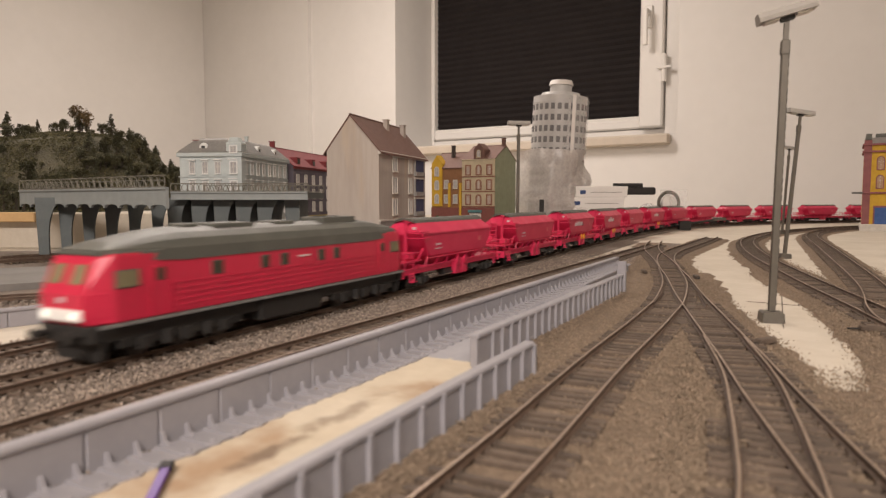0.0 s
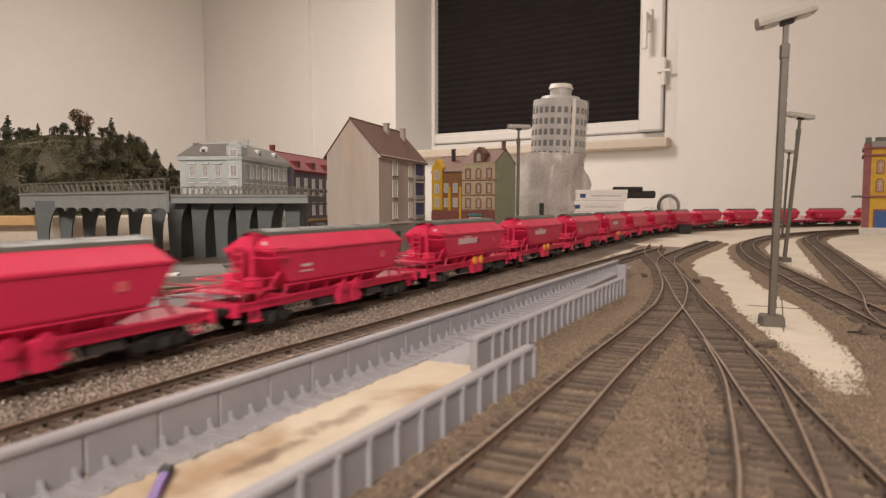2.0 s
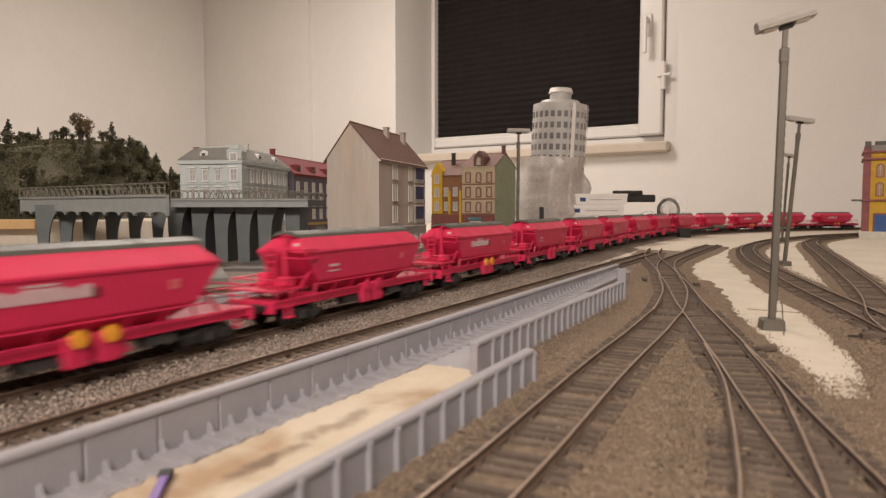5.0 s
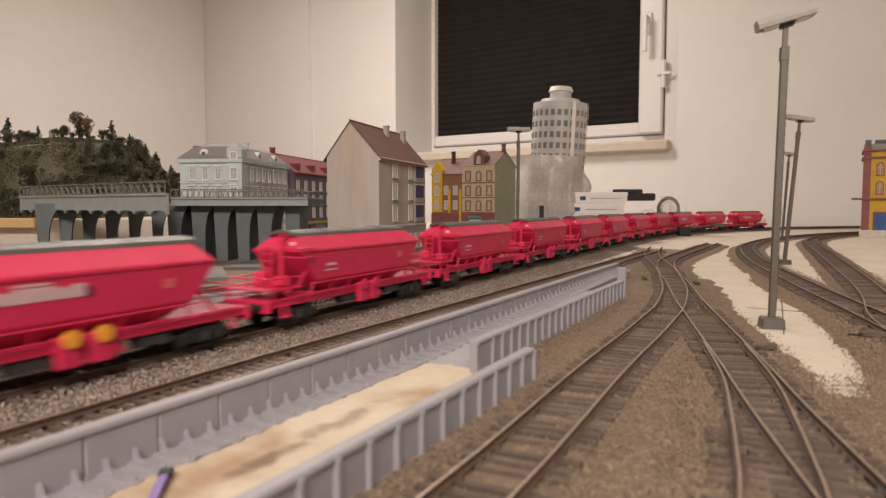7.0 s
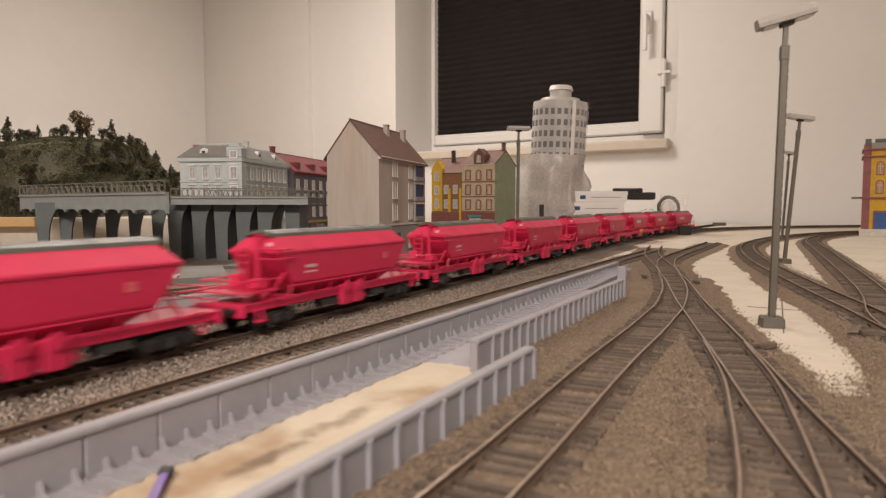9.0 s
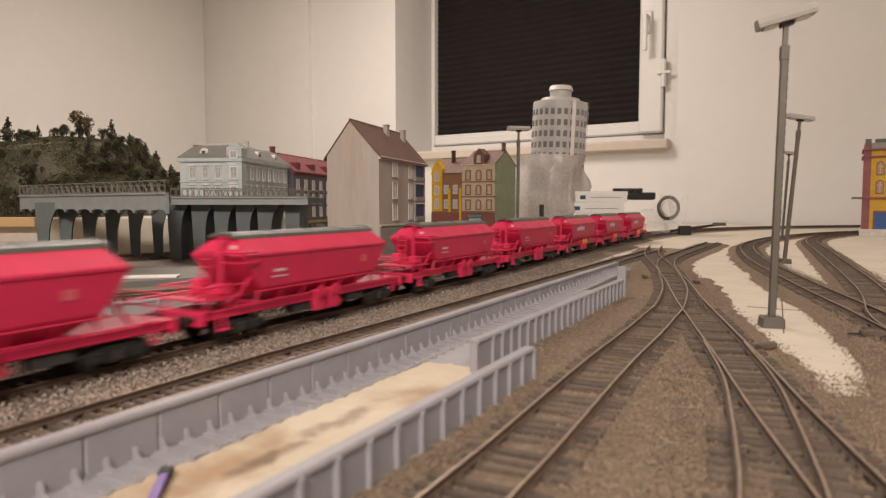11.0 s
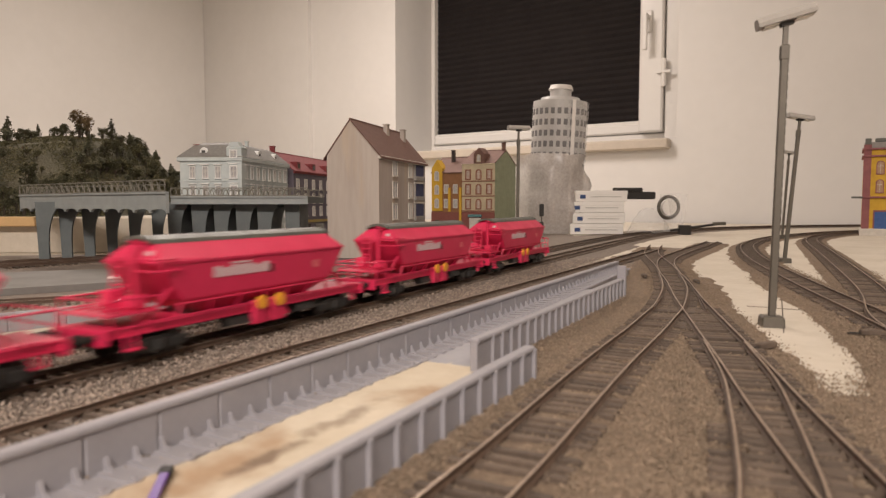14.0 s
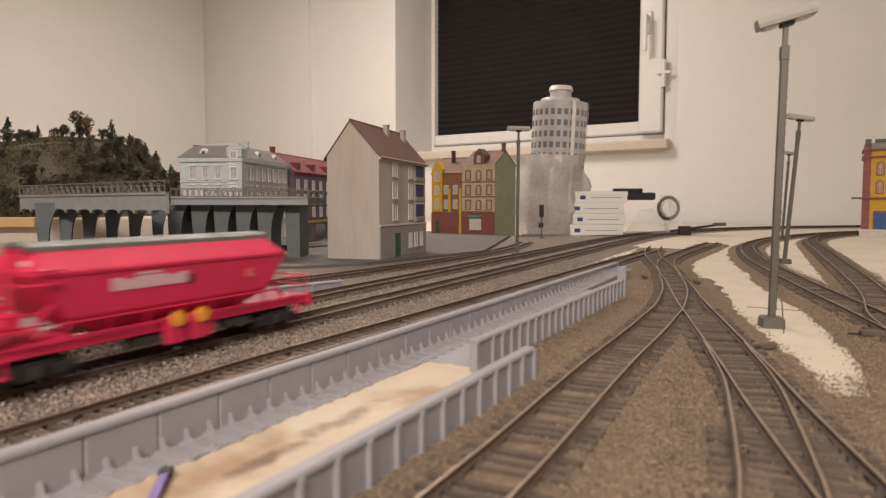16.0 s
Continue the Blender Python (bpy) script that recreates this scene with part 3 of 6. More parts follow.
    part("brake_box", box(0.0645, 0.0735, -0.0110, -0.0040, 0.0206, 0.0280, bev=0.0006), RED, w)
    part("brake_box", box(0.0660, 0.0740, 0.0030, 0.0100, 0.0206, 0.0262, bev=0.0006), RED, w)
    for y in (-0.0105, -0.0035, 0.0035, 0.0105):
        part("platform_bar", tube((0.0735, y, 0.0222), (0.0885, y, 0.0222), 0.0005, 6), RED, w)
    bm = bmesh.new()
    hoop(bm, [(-0.0660, -0.0148, 0.0262), (-0.0880, -0.0148, 0.0262), (-0.0880, 0.0148, 0.0262), (-0.0660, 0.0148, 0.0262)], 0.00045)
    hoop(bm, [(-0.0880, -0.0148, 0.0206), (-0.0880, 0.0148, 0.0206)], 0.0004)
    rail = part("handrail", bm, RED, w)
    for x, y in ((-0.0880, -0.0148), (-0.0880, 0.0148), (-0.0760, -0.0148), (-0.0760, 0.0148)):
        part("post", tube((x, y, 0.0148), (x, y, 0.0262), 0.0004, 6), RED, rail)
    for sy in (-1, 1):
        bm = bmesh.new()
        hoop(bm, [(0.0820, sy * 0.0150, 0.0120), (0.0820, sy * 0.0160, 0.0062), (0.0770, sy * 0.0160, 0.0062), (0.0770, sy * 0.0150, 0.0120)], 0.0006)
        add_box(bm, 0.0765, 0.0825, sy * 0.0165 - 0.0018, sy * 0.0165 + 0.0018, 0.0058, 0.0064)
        part("step", bm, RED, w)
        bm = bmesh.new()
        hoop(bm, [(-0.0820, sy * 0.0145, 0.0120), (-0.0820, sy * 0.0150, 0.0066), (-0.0780, sy * 0.0150, 0.0066), (-0.0780, sy * 0.0145, 0.0120)], 0.0005)
        part("step", bm, RED, w)
    # discharge chutes and valve boxes between the bogies
    for x in (0.016, -0.012, -0.036):
        bm = bmesh.new()
        for sy in (-1, 1):
            add_prism(bm, [(sy * 0.0030, 0.0150), (sy * 0.0100, 0.0150), (sy * 0.0150, 0.0066), (sy * 0.0095, 0.0052)], 0, x - 0.0080, x + 0.0080)
        part("chute", bm, DARK if x != -0.012 else RED, w)
    for sy in (-1, 1):
        for x in (0.0040, -0.0095):
            part("valve_box", box(x - 0.0048, x + 0.0048, sy * 0.0150 - 0.0020, sy * 0.0150 + 0.0020, 0.0048, 0.0168, bev=0.0005), RED, w)
            bm = bmesh.new()
            add_tube(bm, (x, sy * 0.0168, 0.0156), (x, sy * 0.0180, 0.0156), 0.0034, 20)
            part("disc" if sign else "hand_wheel", bm, YELLOW if sign else RED, w, "yellow disc" if sign else "")
        # faded data panels and lettering as plain bars
        bm = bmesh.new()
        def plate(bm, x0, x1, z0, z1, t=0.0003):
            y_at = lambda z: 0.0160 + (z - 0.0226) / 0.0154 * 0.0009
            vs = [bm.verts.new((x, sy * (y_at(z) + t), z)) for x, z in ((x0, z0), (x1, z0), (x1, z1), (x0, z1))]
            vb = [bm.verts.new((x, sy * (y_at(z) - 0.0002), z)) for x, z in ((x0, z0), (x1, z0), (x1, z1), (x0, z1))]
            bm.faces.new(vs)
            for i in range(4):
                bm.faces.new((vs[i], vs[(i + 1) % 4], vb[(i + 1) % 4], vb[i]))
        if sign:
            for k in range(7):
                plate(bm, -0.0020 + 0.0054 * k, 0.0024 + 0.0054 * k, 0.0308, 0.0358 - (0.0009 if k in (1, 5) else 0))
            plate(bm, 0.011, 0.024, 0.0364, 0.0372)
            part("lettering", bm, SILVER, w, "faded white lettering panel")
            bm = bmesh.new()
            plate(bm, -0.0056, -0.0034, 0.0300, 0.0342)
            part("panel", bm, DARK, w)
        else:
            plate(bm, 0.034, 0.043, 0.0300, 0.0315)
            plate(bm, 0.033, 0.044, 0.0272, 0.0280)
            part("lettering", bm, SILVER, w, "faded small lettering")
        bm = bmesh.new()
        plate(bm, -0.044, -0.039, 0.0295, 0.0335, 0.00025)
        part("panel", bm, mat_pale, w, "pale red data panel")
    # bogies
    for bx in (0.0640, -0.0640):
        bg = part("bogie", box(bx - 0.0050, bx + 0.0050, -0.0095, 0.0095, 0.0062, 0.0105), DARK, w)
        for sy in (-1, 1):
            out = [(bx - 0.0165, 0.0070), (bx - 0.0165, 0.0040), (bx - 0.0065, 0.0035), (bx - 0.0050, 0.0022), (bx + 0.0050, 0.0022), (bx + 0.0065, 0.0035), (bx + 0.0165, 0.0040), (bx + 0.0165, 0.0070), (bx + 0.0060, 0.0090), (bx - 0.0060, 0.0090)]
            bm = bmesh.new()
            add_prism(bm, out, 1, sy * 0.0122 - 0.0009, sy * 0.0122 + 0.0009)
            for x in (bx - 0.0105, bx + 0.0105):
                add_box(bm, x - 0.0026, x + 0.0026, sy * 0.0134 - 0.0008, sy * 0.0134 + 0.0008, 0.0030, 0.0072, bev=0.0004)
            add_tube(bm, (bx, sy * 0.0134, 0.0035), (bx, sy * 0.0134, 0.0075), 0.0022, 10)
            part("side_frame", bm, DARK, bg)
        for x in (bx - 0.0105, bx + 0.0105):
            wheelset(bg, x, 0.0053)
    return w


mat_pale = mat("pale_red_print", (0.62, 0.16, 0.18), (0.60, 0.10, 0.12), 300, 0.5, bump=0.05)


def diesel():
    """Red six-axle diesel locomotive with a grey roof; x runs forward."""
    t = empty("diesel_locomotive", None, "red six-axle diesel locomotive with grey roof and white front band", "locomotive")
    HW = 0.0168
    def half(x):   # half width in plan at x: the cab noses taper
        return HW if abs(x) < 0.100 else HW - (abs(x) - 0.100) * 0.26
    def loft(sections, material, name, label=""):
        bm = bmesh.new()
        rows = [[bm.verts.new(c) for c in s] for s in sections]
        for a, b in zip(rows, rows[1:]):
            n = len(a)
            for i in range(n):
                bm.faces.new((a[i], a[(i + 1) % n], b[(i + 1) % n], b[i]))
        bm.faces.new(rows[0])
        bm.faces.new(rows[-1])
        bmesh.ops.recalc_face_normals(bm, faces=bm.faces)
        sharp = [e for e in bm.edges if e.is_manifold and e.calc_face_angle(0) > 0.5]
        bmesh.ops.bevel(bm, geom=sharp, offset=0.0007, segments=2, affect="EDGES")
        return part(name, bm, material, t, label)
    # red body: bands of the nose profile, bottom to top
    prof = [(0.0158, 0.1130), (0.0190, 0.1140), (0.0280, 0.1140), (0.0300, 0.1130), (0.0415, 0.1080), (0.0430, 0.1060)]
    sec = []
    for z, xe in prof:
        k = 1.0 if z < 0.03 else 1 - (z - 0.03) * 2.0
        ring = []
        for sx in (1, -1):
            pts = [(xe, half(0.114) * 0.96 * k), (0.1035, HW * k)]
            row = [(sx * x, y) for x, y in pts]
            ring.append(row)
        f, r = ring
        loop = [(f[0][0], -f[0][1]), (f[0][0], f[0][1]), (f[1][0], f[1][1]), (r[1][0], r[1][1]), (r[0][0], r[0][1]), (r[0][0], -r[0][1]), (r[1][0], -r[1][1]), (f[1][0], -f[1][1])]
        sec.append([(x, y, z) for x, y in loop])
    body = loft(sec, REDL, "body", "red steel body")
    for sy in (-1, 1):     # pressed swages along the sides
        bm = bmesh.new()
        for z in (0.0186, 0.0211, 0.0236, 0.0261, 0.0286):
            add_box(bm, -0.086, 0.086, sy * HW - 0.00022, sy * HW + 0.00022, z, z + 0.0008)
        part("swage", bm, REDL, body)
    # grey roof, sloping down over the cabs
    rs = []
    for x, top, hw, z0 in ((-0.1075, 0.0446, 0.0128, 0.0420), (-0.100, 0.0476, 0.0150, 0.0400), (-0.082, 0.0508, HW, 0.0385), (-0.070, 0.0522, HW, 0.0378), (0.070, 0.0522, HW, 0.0378), (0.082, 0.0508, HW, 0.0385), (0.100, 0.0476, 0.0150, 0.0400), (0.1075, 0.0446, 0.0128, 0.0420)):
        row = [(x, -hw - 0.0002, z0)]
        for i in range(9):
            a = math.pi * (i + 0.6) / 9.2
            row.append((x, -math.cos(a) * hw, z0 + 0.0025 + (top - z0 - 0.0025) * math.sin(a) ** 0.75))
        row.append((x, hw + 0.0002, z0))
        rs.append(row)
    roof = loft(rs, ROOFG, "roof", "dark grey rounded roof")
    for c in ((-0.066, -0.034, 0.0085, 0.0490, 0.0543), (-0.012, 0.004, 0.007, 0.0490, 0.0530), (0.020, 0.046, 0.008, 0.0490, 0.0532), (0.052, 0.062, 0.005, 0.0490, 0.0534)):
        part("roof_hatch", box(c[0], c[1], -c[2], c[2], c[3], c[4], bev=0.0006), ROOFG, roof)
    for x in (-0.052, -0.040):
        part("fan", tube((x, 0, 0.0540), (x, 0, 0.0547), 0.0050, 20), DARK, roof)
    for sy in (-1, 1):
        part("roof_panel", prism([(sy * 0.0148, 0.0447), (sy * 0.0118, 0.0492), (sy * 0.0114, 0.0488), (sy * 0.0143, 0.0443)], 0, 0.000, 0.056), SILL, roof)
    # side windows, doors, grilles
    for sy in (-1, 1):
        y = sy * HW
        def pane(x0, x1, z0, z1, m=GLASSD):
            f = part("window_frame", box(x0 - 0.0005, x1 + 0.0005, y - 0.0003, y + 0.0003, z0 - 0.0005, z1 + 0.0005), ROOFG, body)
            part("pane", box(x0, x1, y - 0.0005, y + 0.0005, z0, z1), m, f)
        for x0, x1 in ((0.050, 0.056), (0.020, 0.025), (0.006, 0.011), (-0.024, -0.019), (-0.038, -0.033)):
            pane(x0, x1, 0.0310, 0.0362)
        for s in (1, -1):
            pane(min(s * 0.0935, s * 0.1035), max(s * 0.0935, s * 0.1035), 0.0300, 0.0362, GLASSY)
            xx = s * 0.0835
            part("door", box(xx - 0.0042, xx + 0.0042, y - 0.0002, y + 0.00035, 0.0166, 0.0372), REDL, body)
            pane(xx - 0.0022, xx + 0.0022, 0.0310, 0.0362)
            for dx in (-0.0054, 0.0054):
                part("grab_rail", tube((xx + dx, y + sy * 0.0009, 0.0170), (xx + dx, y + sy * 0.0009, 0.0300), 0.00030, 6), REDL, body)
        part("lettering", box(-0.012, -0.002, y - 0.0003, y + 0.0003, 0.0338, 0.0346), WHITE, body)
        part("sill", box(-0.110, 0.110, y - 0.0008, y + 0.0004, 0.0145, 0.0159), SILL, t, "grey sill stripe")
    # cab fronts: windscreens, white band, lights
    for s in (1, -1):
        for sy in (-1, 1):
            bm = bmesh.new()
            o = []
            for z in (0.0318, 0.0392):
                xe = 0.1130 - (z - 0.0300) / 0.0115 * 0.0050
                for yy in ((0.0026, 0.0102) if z < 0.035 else (0.0026, 0.0094)):
                    o.append((s * (xe + 0.0003), sy * yy, z))
            vs = [bm.verts.new(c) for c in (o[0], o[1], o[3], o[2])]
            vb = [bm.verts.new((c[0] - s * 0.0006, c[1], c[2])) for c in (o[0], o[1], o[3], o[2])]
            bm.faces.new(vs)
            for i in range(4):
                bm.faces.new((vs[i], vs[(i + 1) % 4], vb[(i + 1) % 4], vb[i]))
            part("windscreen", bm, GLASSY, body)
            lamp = tube((s * 0.1138, sy * 0.0085, 0.0200), (s * 0.1153, sy * 0.0085, 0.0200), 0.0015, 12)
            part("headlight", lamp, HEADGLOW, t, "white headlight with a slight added glow")
        part("front_band", box(min(s * 0.1132, s * 0.1149), max(s * 0.1132, s * 0.1149), -0.0116, 0.0116, 0.0176, 0.0222, bev=0.0003), BANDW, t, "white front band")
        part("emblem", box(min(s * 0.1135, s * 0.1144), max(s * 0.1135, s * 0.1144), -0.0018, 0.0018, 0.0246, 0.0268), SILVER, t)
        part("buffer_beam", box(min(s * 0.108, s * 0.113), max(s * 0.108, s * 0.113), -0.0148, 0.0148, 0.0090, 0.0157, bev=0.0004), DARK, t)
        part("snow_plough", prism([(-0.0130, 0.0012), (0.0130, 0.0012), (0.0145, 0.0085), (-0.0145, 0.0085)], 0, min(s * 0.1060, s * 0.1085), max(s * 0.1060, s * 0.1085)), DARK, t)
        buffers(t, s * 0.1195, s)
    part("fuel_tank", box(-0.024, 0.024, -0.0150, 0.0150, 0.0030, 0.0146, bev=0.001), DARK, t)
    part("underframe", box(-0.108, 0.108, -0.0135, 0.0135, 0.0085, 0.0157), DARK, t)
    for bx in (0.068, -0.068):
        bg = part("bogie", box(bx - 0.028, bx + 0.028, -0.0090, 0.0090, 0.0060, 0.0098), DARK, t)
        for sy in (-1, 1):
            bm = bmesh.new()
            add_box(bm, bx - 0.0325, bx + 0.0325, sy * 0.0128 - 0.0010, sy * 0.0128 + 0.0010, 0.0048, 0.0090, bev=0.0004)
            for k in (-1, 0, 1):
                x = bx + k * 0.0213
                add_box(bm, x - 0.0032, x + 0.0032, sy * 0.0140 - 0.0012, sy * 0.0140 + 0.0012, 0.0030, 0.0085, bev=0.0005)
            for k in (-0.5, 0.5):
                add_tube(bm, (bx + k * 0.0213, sy * 0.0142, 0.0035), (bx + k * 0.0213, sy * 0.0142, 0.0095), 0.0020, 10)
            part("side_frame", bm, DARK, bg)
        for k in (-1, 0, 1):
            wheelset(bg, bx + k * 0.0213, 0.0060)
    for ob in t.children_recursive:      # true length over the frame
        xs = [v.co.x for v in ob.data.vertices]
        mid = (min(xs) + max(xs)) / 2
        for v in ob.data.vertices:
            v.co.x += 0.065 * (mid if max(xs) - min(xs) < 0.02 else v.co.x)
    return t


# white headlight lens; its slight glow is added, the lamp is not lit
HEADGLOW = bpy.data.materials.new("headlight_added_glow")
HEADGLOW.use_nodes = True
HEADGLOW.node_tree.nodes["Principled BSDF"].inputs["Base Color"].default_value = (0.9, 0.9, 0.85, 1)
HEADGLOW.node_tree.nodes["Principled BSDF"].inputs["Emission Color"].default_value = (1, 0.93, 0.8, 1)
HEADGLOW.node_tree.nodes["Principled BSDF"].inputs["Emission Strength"].default_value = 0.5

BANDW = mat("white_band", (0.80, 0.77, 0.73), (0.76, 0.73, 0.69), 60, 0.4, bump=0.0)
LOCO = diesel()
PLAIN_WAGON, SIGN_WAGON = hopper_wagon(False), hopper_wagon(True)
SIGNED = {3, 4, 6, 14, 15, 16}
WAGONS = []
used = set()
for i in range(1, 17):
    src = SIGN_WAGON if i in SIGNED else PLAIN_WAGON
    if src.name in used:
        src = copy_thing(src, Matrix())
    used.add(src.name)
    WAGONS.append(src)

# ---- light masts ----
def light_mast(x, y, turn, lean=0.0, twist=0.0):
    """Lattice-backed yard mast with a wide two-tube lamp head."""
    t = empty("light_mast", pose(x, y, GZ + 0.002, 0, lean, turn), "grey yard light mast with a wide flat lamp head", "street lamp", "yard light masts")
    part("foot", box(-0.0065, 0.0065, -0.0065, 0.0065, -0.003, 0.0042, bev=0.0008, taper=0.0006), POLE, t, "grey concrete foot")
    bm = bmesh.new()
    add_box(bm, -0.0019, 0.0019, -0.0019, 0.0019, 0.004, 0.158, bev=0.0004)
    part("post", bm, POLE, t)
    me = None
    for i in range(30):
        if me is None:
            ob = part("rung", box(0.0019, 0.0022, -0.0012, 0.0012, 0.008, 0.0112), DARK, t)
            me = ob.data
        else:
            ob = new("rung", me)
            ob.parent = t
        ob.matrix_basis = Matrix.Translation((0, 0, 0.005 * i))
    part("collar", box(-0.0024, 0.0022, -0.0022, 0.0022, 0.1500, 0.1582, bev=0.0004), POLE, t)
    part("neck", box(-0.0013, 0.0013, -0.0013, 0.0013, 0.157, 0.1715), POLE, t)
    bm = bmesh.new()
    add_prism(bm, [(-0.0055, 0.1712), (0.0055, 0.1712), (0.0060, 0.1735), (0.0040, 0.1765), (-0.0040, 0.1765), (-0.0060, 0.1735)], 0, -0.0152, 0.0152)
    head = part("lamp_head", bm, LAMPH, t, "pale grey lamp housing")
    head.matrix_basis = Matrix.Translation((0, 0, 0.1715)) @ Matrix.Rotation(radians(twist), 4, "Y") @ Matrix.Translation((0, 0, -0.1715))
    for sx in (-1, 1):
        part("lamp_lens", box(sx * 0.0085 - 0.0040, sx * 0.0085 + 0.0040, -0.0040, 0.0040, 0.1702, 0.1713, bev=0.0003), LAMPLENS, head)
    part("bracket", box(-0.0035, 0.0035, -0.0025, 0.0025, 0.1690, 0.1713), DARK, head)
    return t


light_mast(0.1905, 0.388, -14, 0.9, -15)
light_mast(0.4135, 0.815, 0, 4.4, 4)
light_mast(0.686, 1.365, 5, 3.2, 3)
light_mast(0.1025, 0.934, 8, 0.4, 0)


# ---- the grey printed trough beside the second line ----
def path2(a, b):
    """Frame along a line from a to b on the ground: x along, y to the left."""
    d = Vector((b[0] - a[0], b[1] - a[1], 0))
    L = d.length
    d.normalize()
    return Matrix(((d.x, -d.y, 0, a[0]), (d.y, d.x, 0, a[1]), (0, 0, 1, 0), (0, 0, 0, 1))), L


def climb(x):
    """Rise of the trough floor, x metres along it."""
    return max(0.0, x - 0.36) * 0.0155


def trough_wall(name, a, b, top, base, label, joints=0.0, outer_ribs=0.0, inner_ribs=0.0, ribside=-1, thick=0.0032, lip=0.0007):
    m, L = path2(a, b)
    t = empty(name, m, label, "wall", "grey trough walls")
    if joints:
        n = int(L / joints)
        for i in range(n + 1):
            x0, x1 = i * joints + 0.0004, min((i + 1) * joints - 0.0004, L)
            if x1 > x0:
                part("panel", box(x0, x1, -thick, 0, base, top - 0.0022, bev=0.0003), GREYPL, t)
        part("core", box(0, L, -thick + 0.0006, -0.0006, base, top - 0.0022), GREYPL, t)
    else:
        part("panel", box(0, L, -thick, 0, base, top - 0.0018, bev=0.0003), GREYPL, t)
    part("coping", box(0, L, -thick - lip, lip, top - 0.0022, top, bev=0.0006), GREYPL, t)
    if outer_ribs:
        me = None
        for i in range(int(L / outer_ribs)):
            x = L - 0.001 - i * outer_ribs
            if me is None:
                bm = bmesh.new()
                add_box(bm, -0.0009, 0.0009, -thick - 0.0013, -thick + 0.0004, base, top - 0.001, bev=0.0002)
                ob = part("rib", bm, GREYPL, t)
                me = ob.data
            else:
                ob = new("rib", me)
                ob.parent = t
            ob.matrix_basis = Matrix.Translation((x, 0, 0))
    if inner_ribs:
        me = None
        for i in range(int(L / inner_ribs)):
            x = 0.004 + i * inner_ribs
            if me is None:
                bm = bmesh.new()
                y0 = -thick
                vs = []
                for xx in (-0.0006, 0.0006):
                    vs.append([bm.verts.new(c) for c in ((xx, y0 + 0.0005, -0.0050), (xx, y0 - 0.0042, -0.0050), (xx, y0 - 0.0038, -0.0042), (xx, y0 - 0.0016, -0.0030), (xx, y0 - 0.0006, -0.0008), (xx, y0 + 0.0005, -0.0006))])
                A, B = vs
                for j in range(6):
                    bm.faces.new((A[j], A[(j + 1) % 6], B[(j + 1) % 6], B[j]))
                bm.faces.new(A)
                bm.faces.new(B)
                tongue = [(-0.0026, y0), (-0.0026, y0 - 0.0105)] + [(-0.0026 * math.cos(math.pi * j / 6), y0 - 0.0105 - 0.0026 * math.sin(math.pi * j / 6)) for j in range(1, 6)] + [(0.0026, y0 - 0.0105), (0.0026, y0)]
                add_prism(bm, tongue, 2, -0.0050, -0.0040)
                add_tube(bm, (0, y0 - 0.0108, -0.0042), (0, y0 - 0.0108, -0.0034), 0.0009, 8)
                ob = part("rib", bm, GREYPL, t)
                me = ob.data
            else:
                ob = new("rib", me)
                ob.parent = t
            ob.matrix_basis = Matrix.Translation((x, 0, climb(x)))
    return t


tl = trough_wall("trough_wall", (-0.196, -0.030), (0.170, 0.663), 0.0088, GZ, "grey printed trough wall with panel joints and inner buttresses", joints=0.0222, inner_ribs=0.0086)
trough_wall("trough_wall", (-0.0862, 0.0369), (0.0330, 0.2640), 0.0088, GZ, "low grey printed trough wall with outer ribs, cut end", outer_ribs=0.0128)
tw = trough_wall("trough_wall", (0.0112, 0.2760), (0.1328, 0.5058), 0.0090, GZ, "grey printed trough wall with outer ribs and end post", outer_ribs=0.0106)
m, L = path2((0.0112, 0.2760), (0.1328, 0.5058))
part("end_post", box(L - 0.0022, L + 0.0008, -0.0052, 0.0012, GZ, 0.0185, bev=0.0003), GREYPL, tw)
m, L = path2((-0.196, -0.030), (0.170, 0.663))
bm = bmesh.new()
add_prism(bm, [(0, GZ), (L - 0.01, GZ), (L - 0.01, -0.0046 + climb(L - 0.01)), (0.36, -0.0046), (0, -0.0046)], 1, -0.0150, -0.0028)
part("ledge", bm, GREYPL, tl)
part("bottom_plate", prism([(0.374, GZ), (0.626, GZ), (0.626, -0.0048 + climb(0.626)), (0.374, -0.0048 + climb(0.374))], 1, -0.0440, -0.0148), GREYPL, tl)
# pale filler that lies in the trough: an uneven sheet with a slope
bm = bmesh.new()
nx_, ny_ = 150, 26
grid = []
for i in range(nx_ + 1):
    row = []
    for j in range(ny_ + 1):
        s, q = i / nx_, j / ny_
        x = 0.380 * s
        wide = 0.071 if x < 0.366 else (0.071 - 0.026 * min(1, (x - 0.366) / 0.006))
        y = -0.0155 - (wide - 0.0155) * q
        z = -0.0047 + 0.0008 * noise.noise((x * 30, y * 60, 0)) + 0.0004 * noise.noise((x * 160, y * 160, 2))
        if x > 0.372:
            z = -0.0046 + 0.0002 * noise.noise((x * 160, y * 160, 2))
        row.append(bm.verts.new((x, y, z)))
    grid.append(row)
for i in range(nx_):
    for j in range(ny_):
        bm.faces.new((grid[i][j], grid[i + 1][j], grid[i + 1][j + 1], grid[i][j + 1]))
SMEARS = ((0.257, -0.0322, 0.016, 0.0042, 0, 0.9), (0.290, -0.0308, 0.030, 0.0050, 0, 0.6))
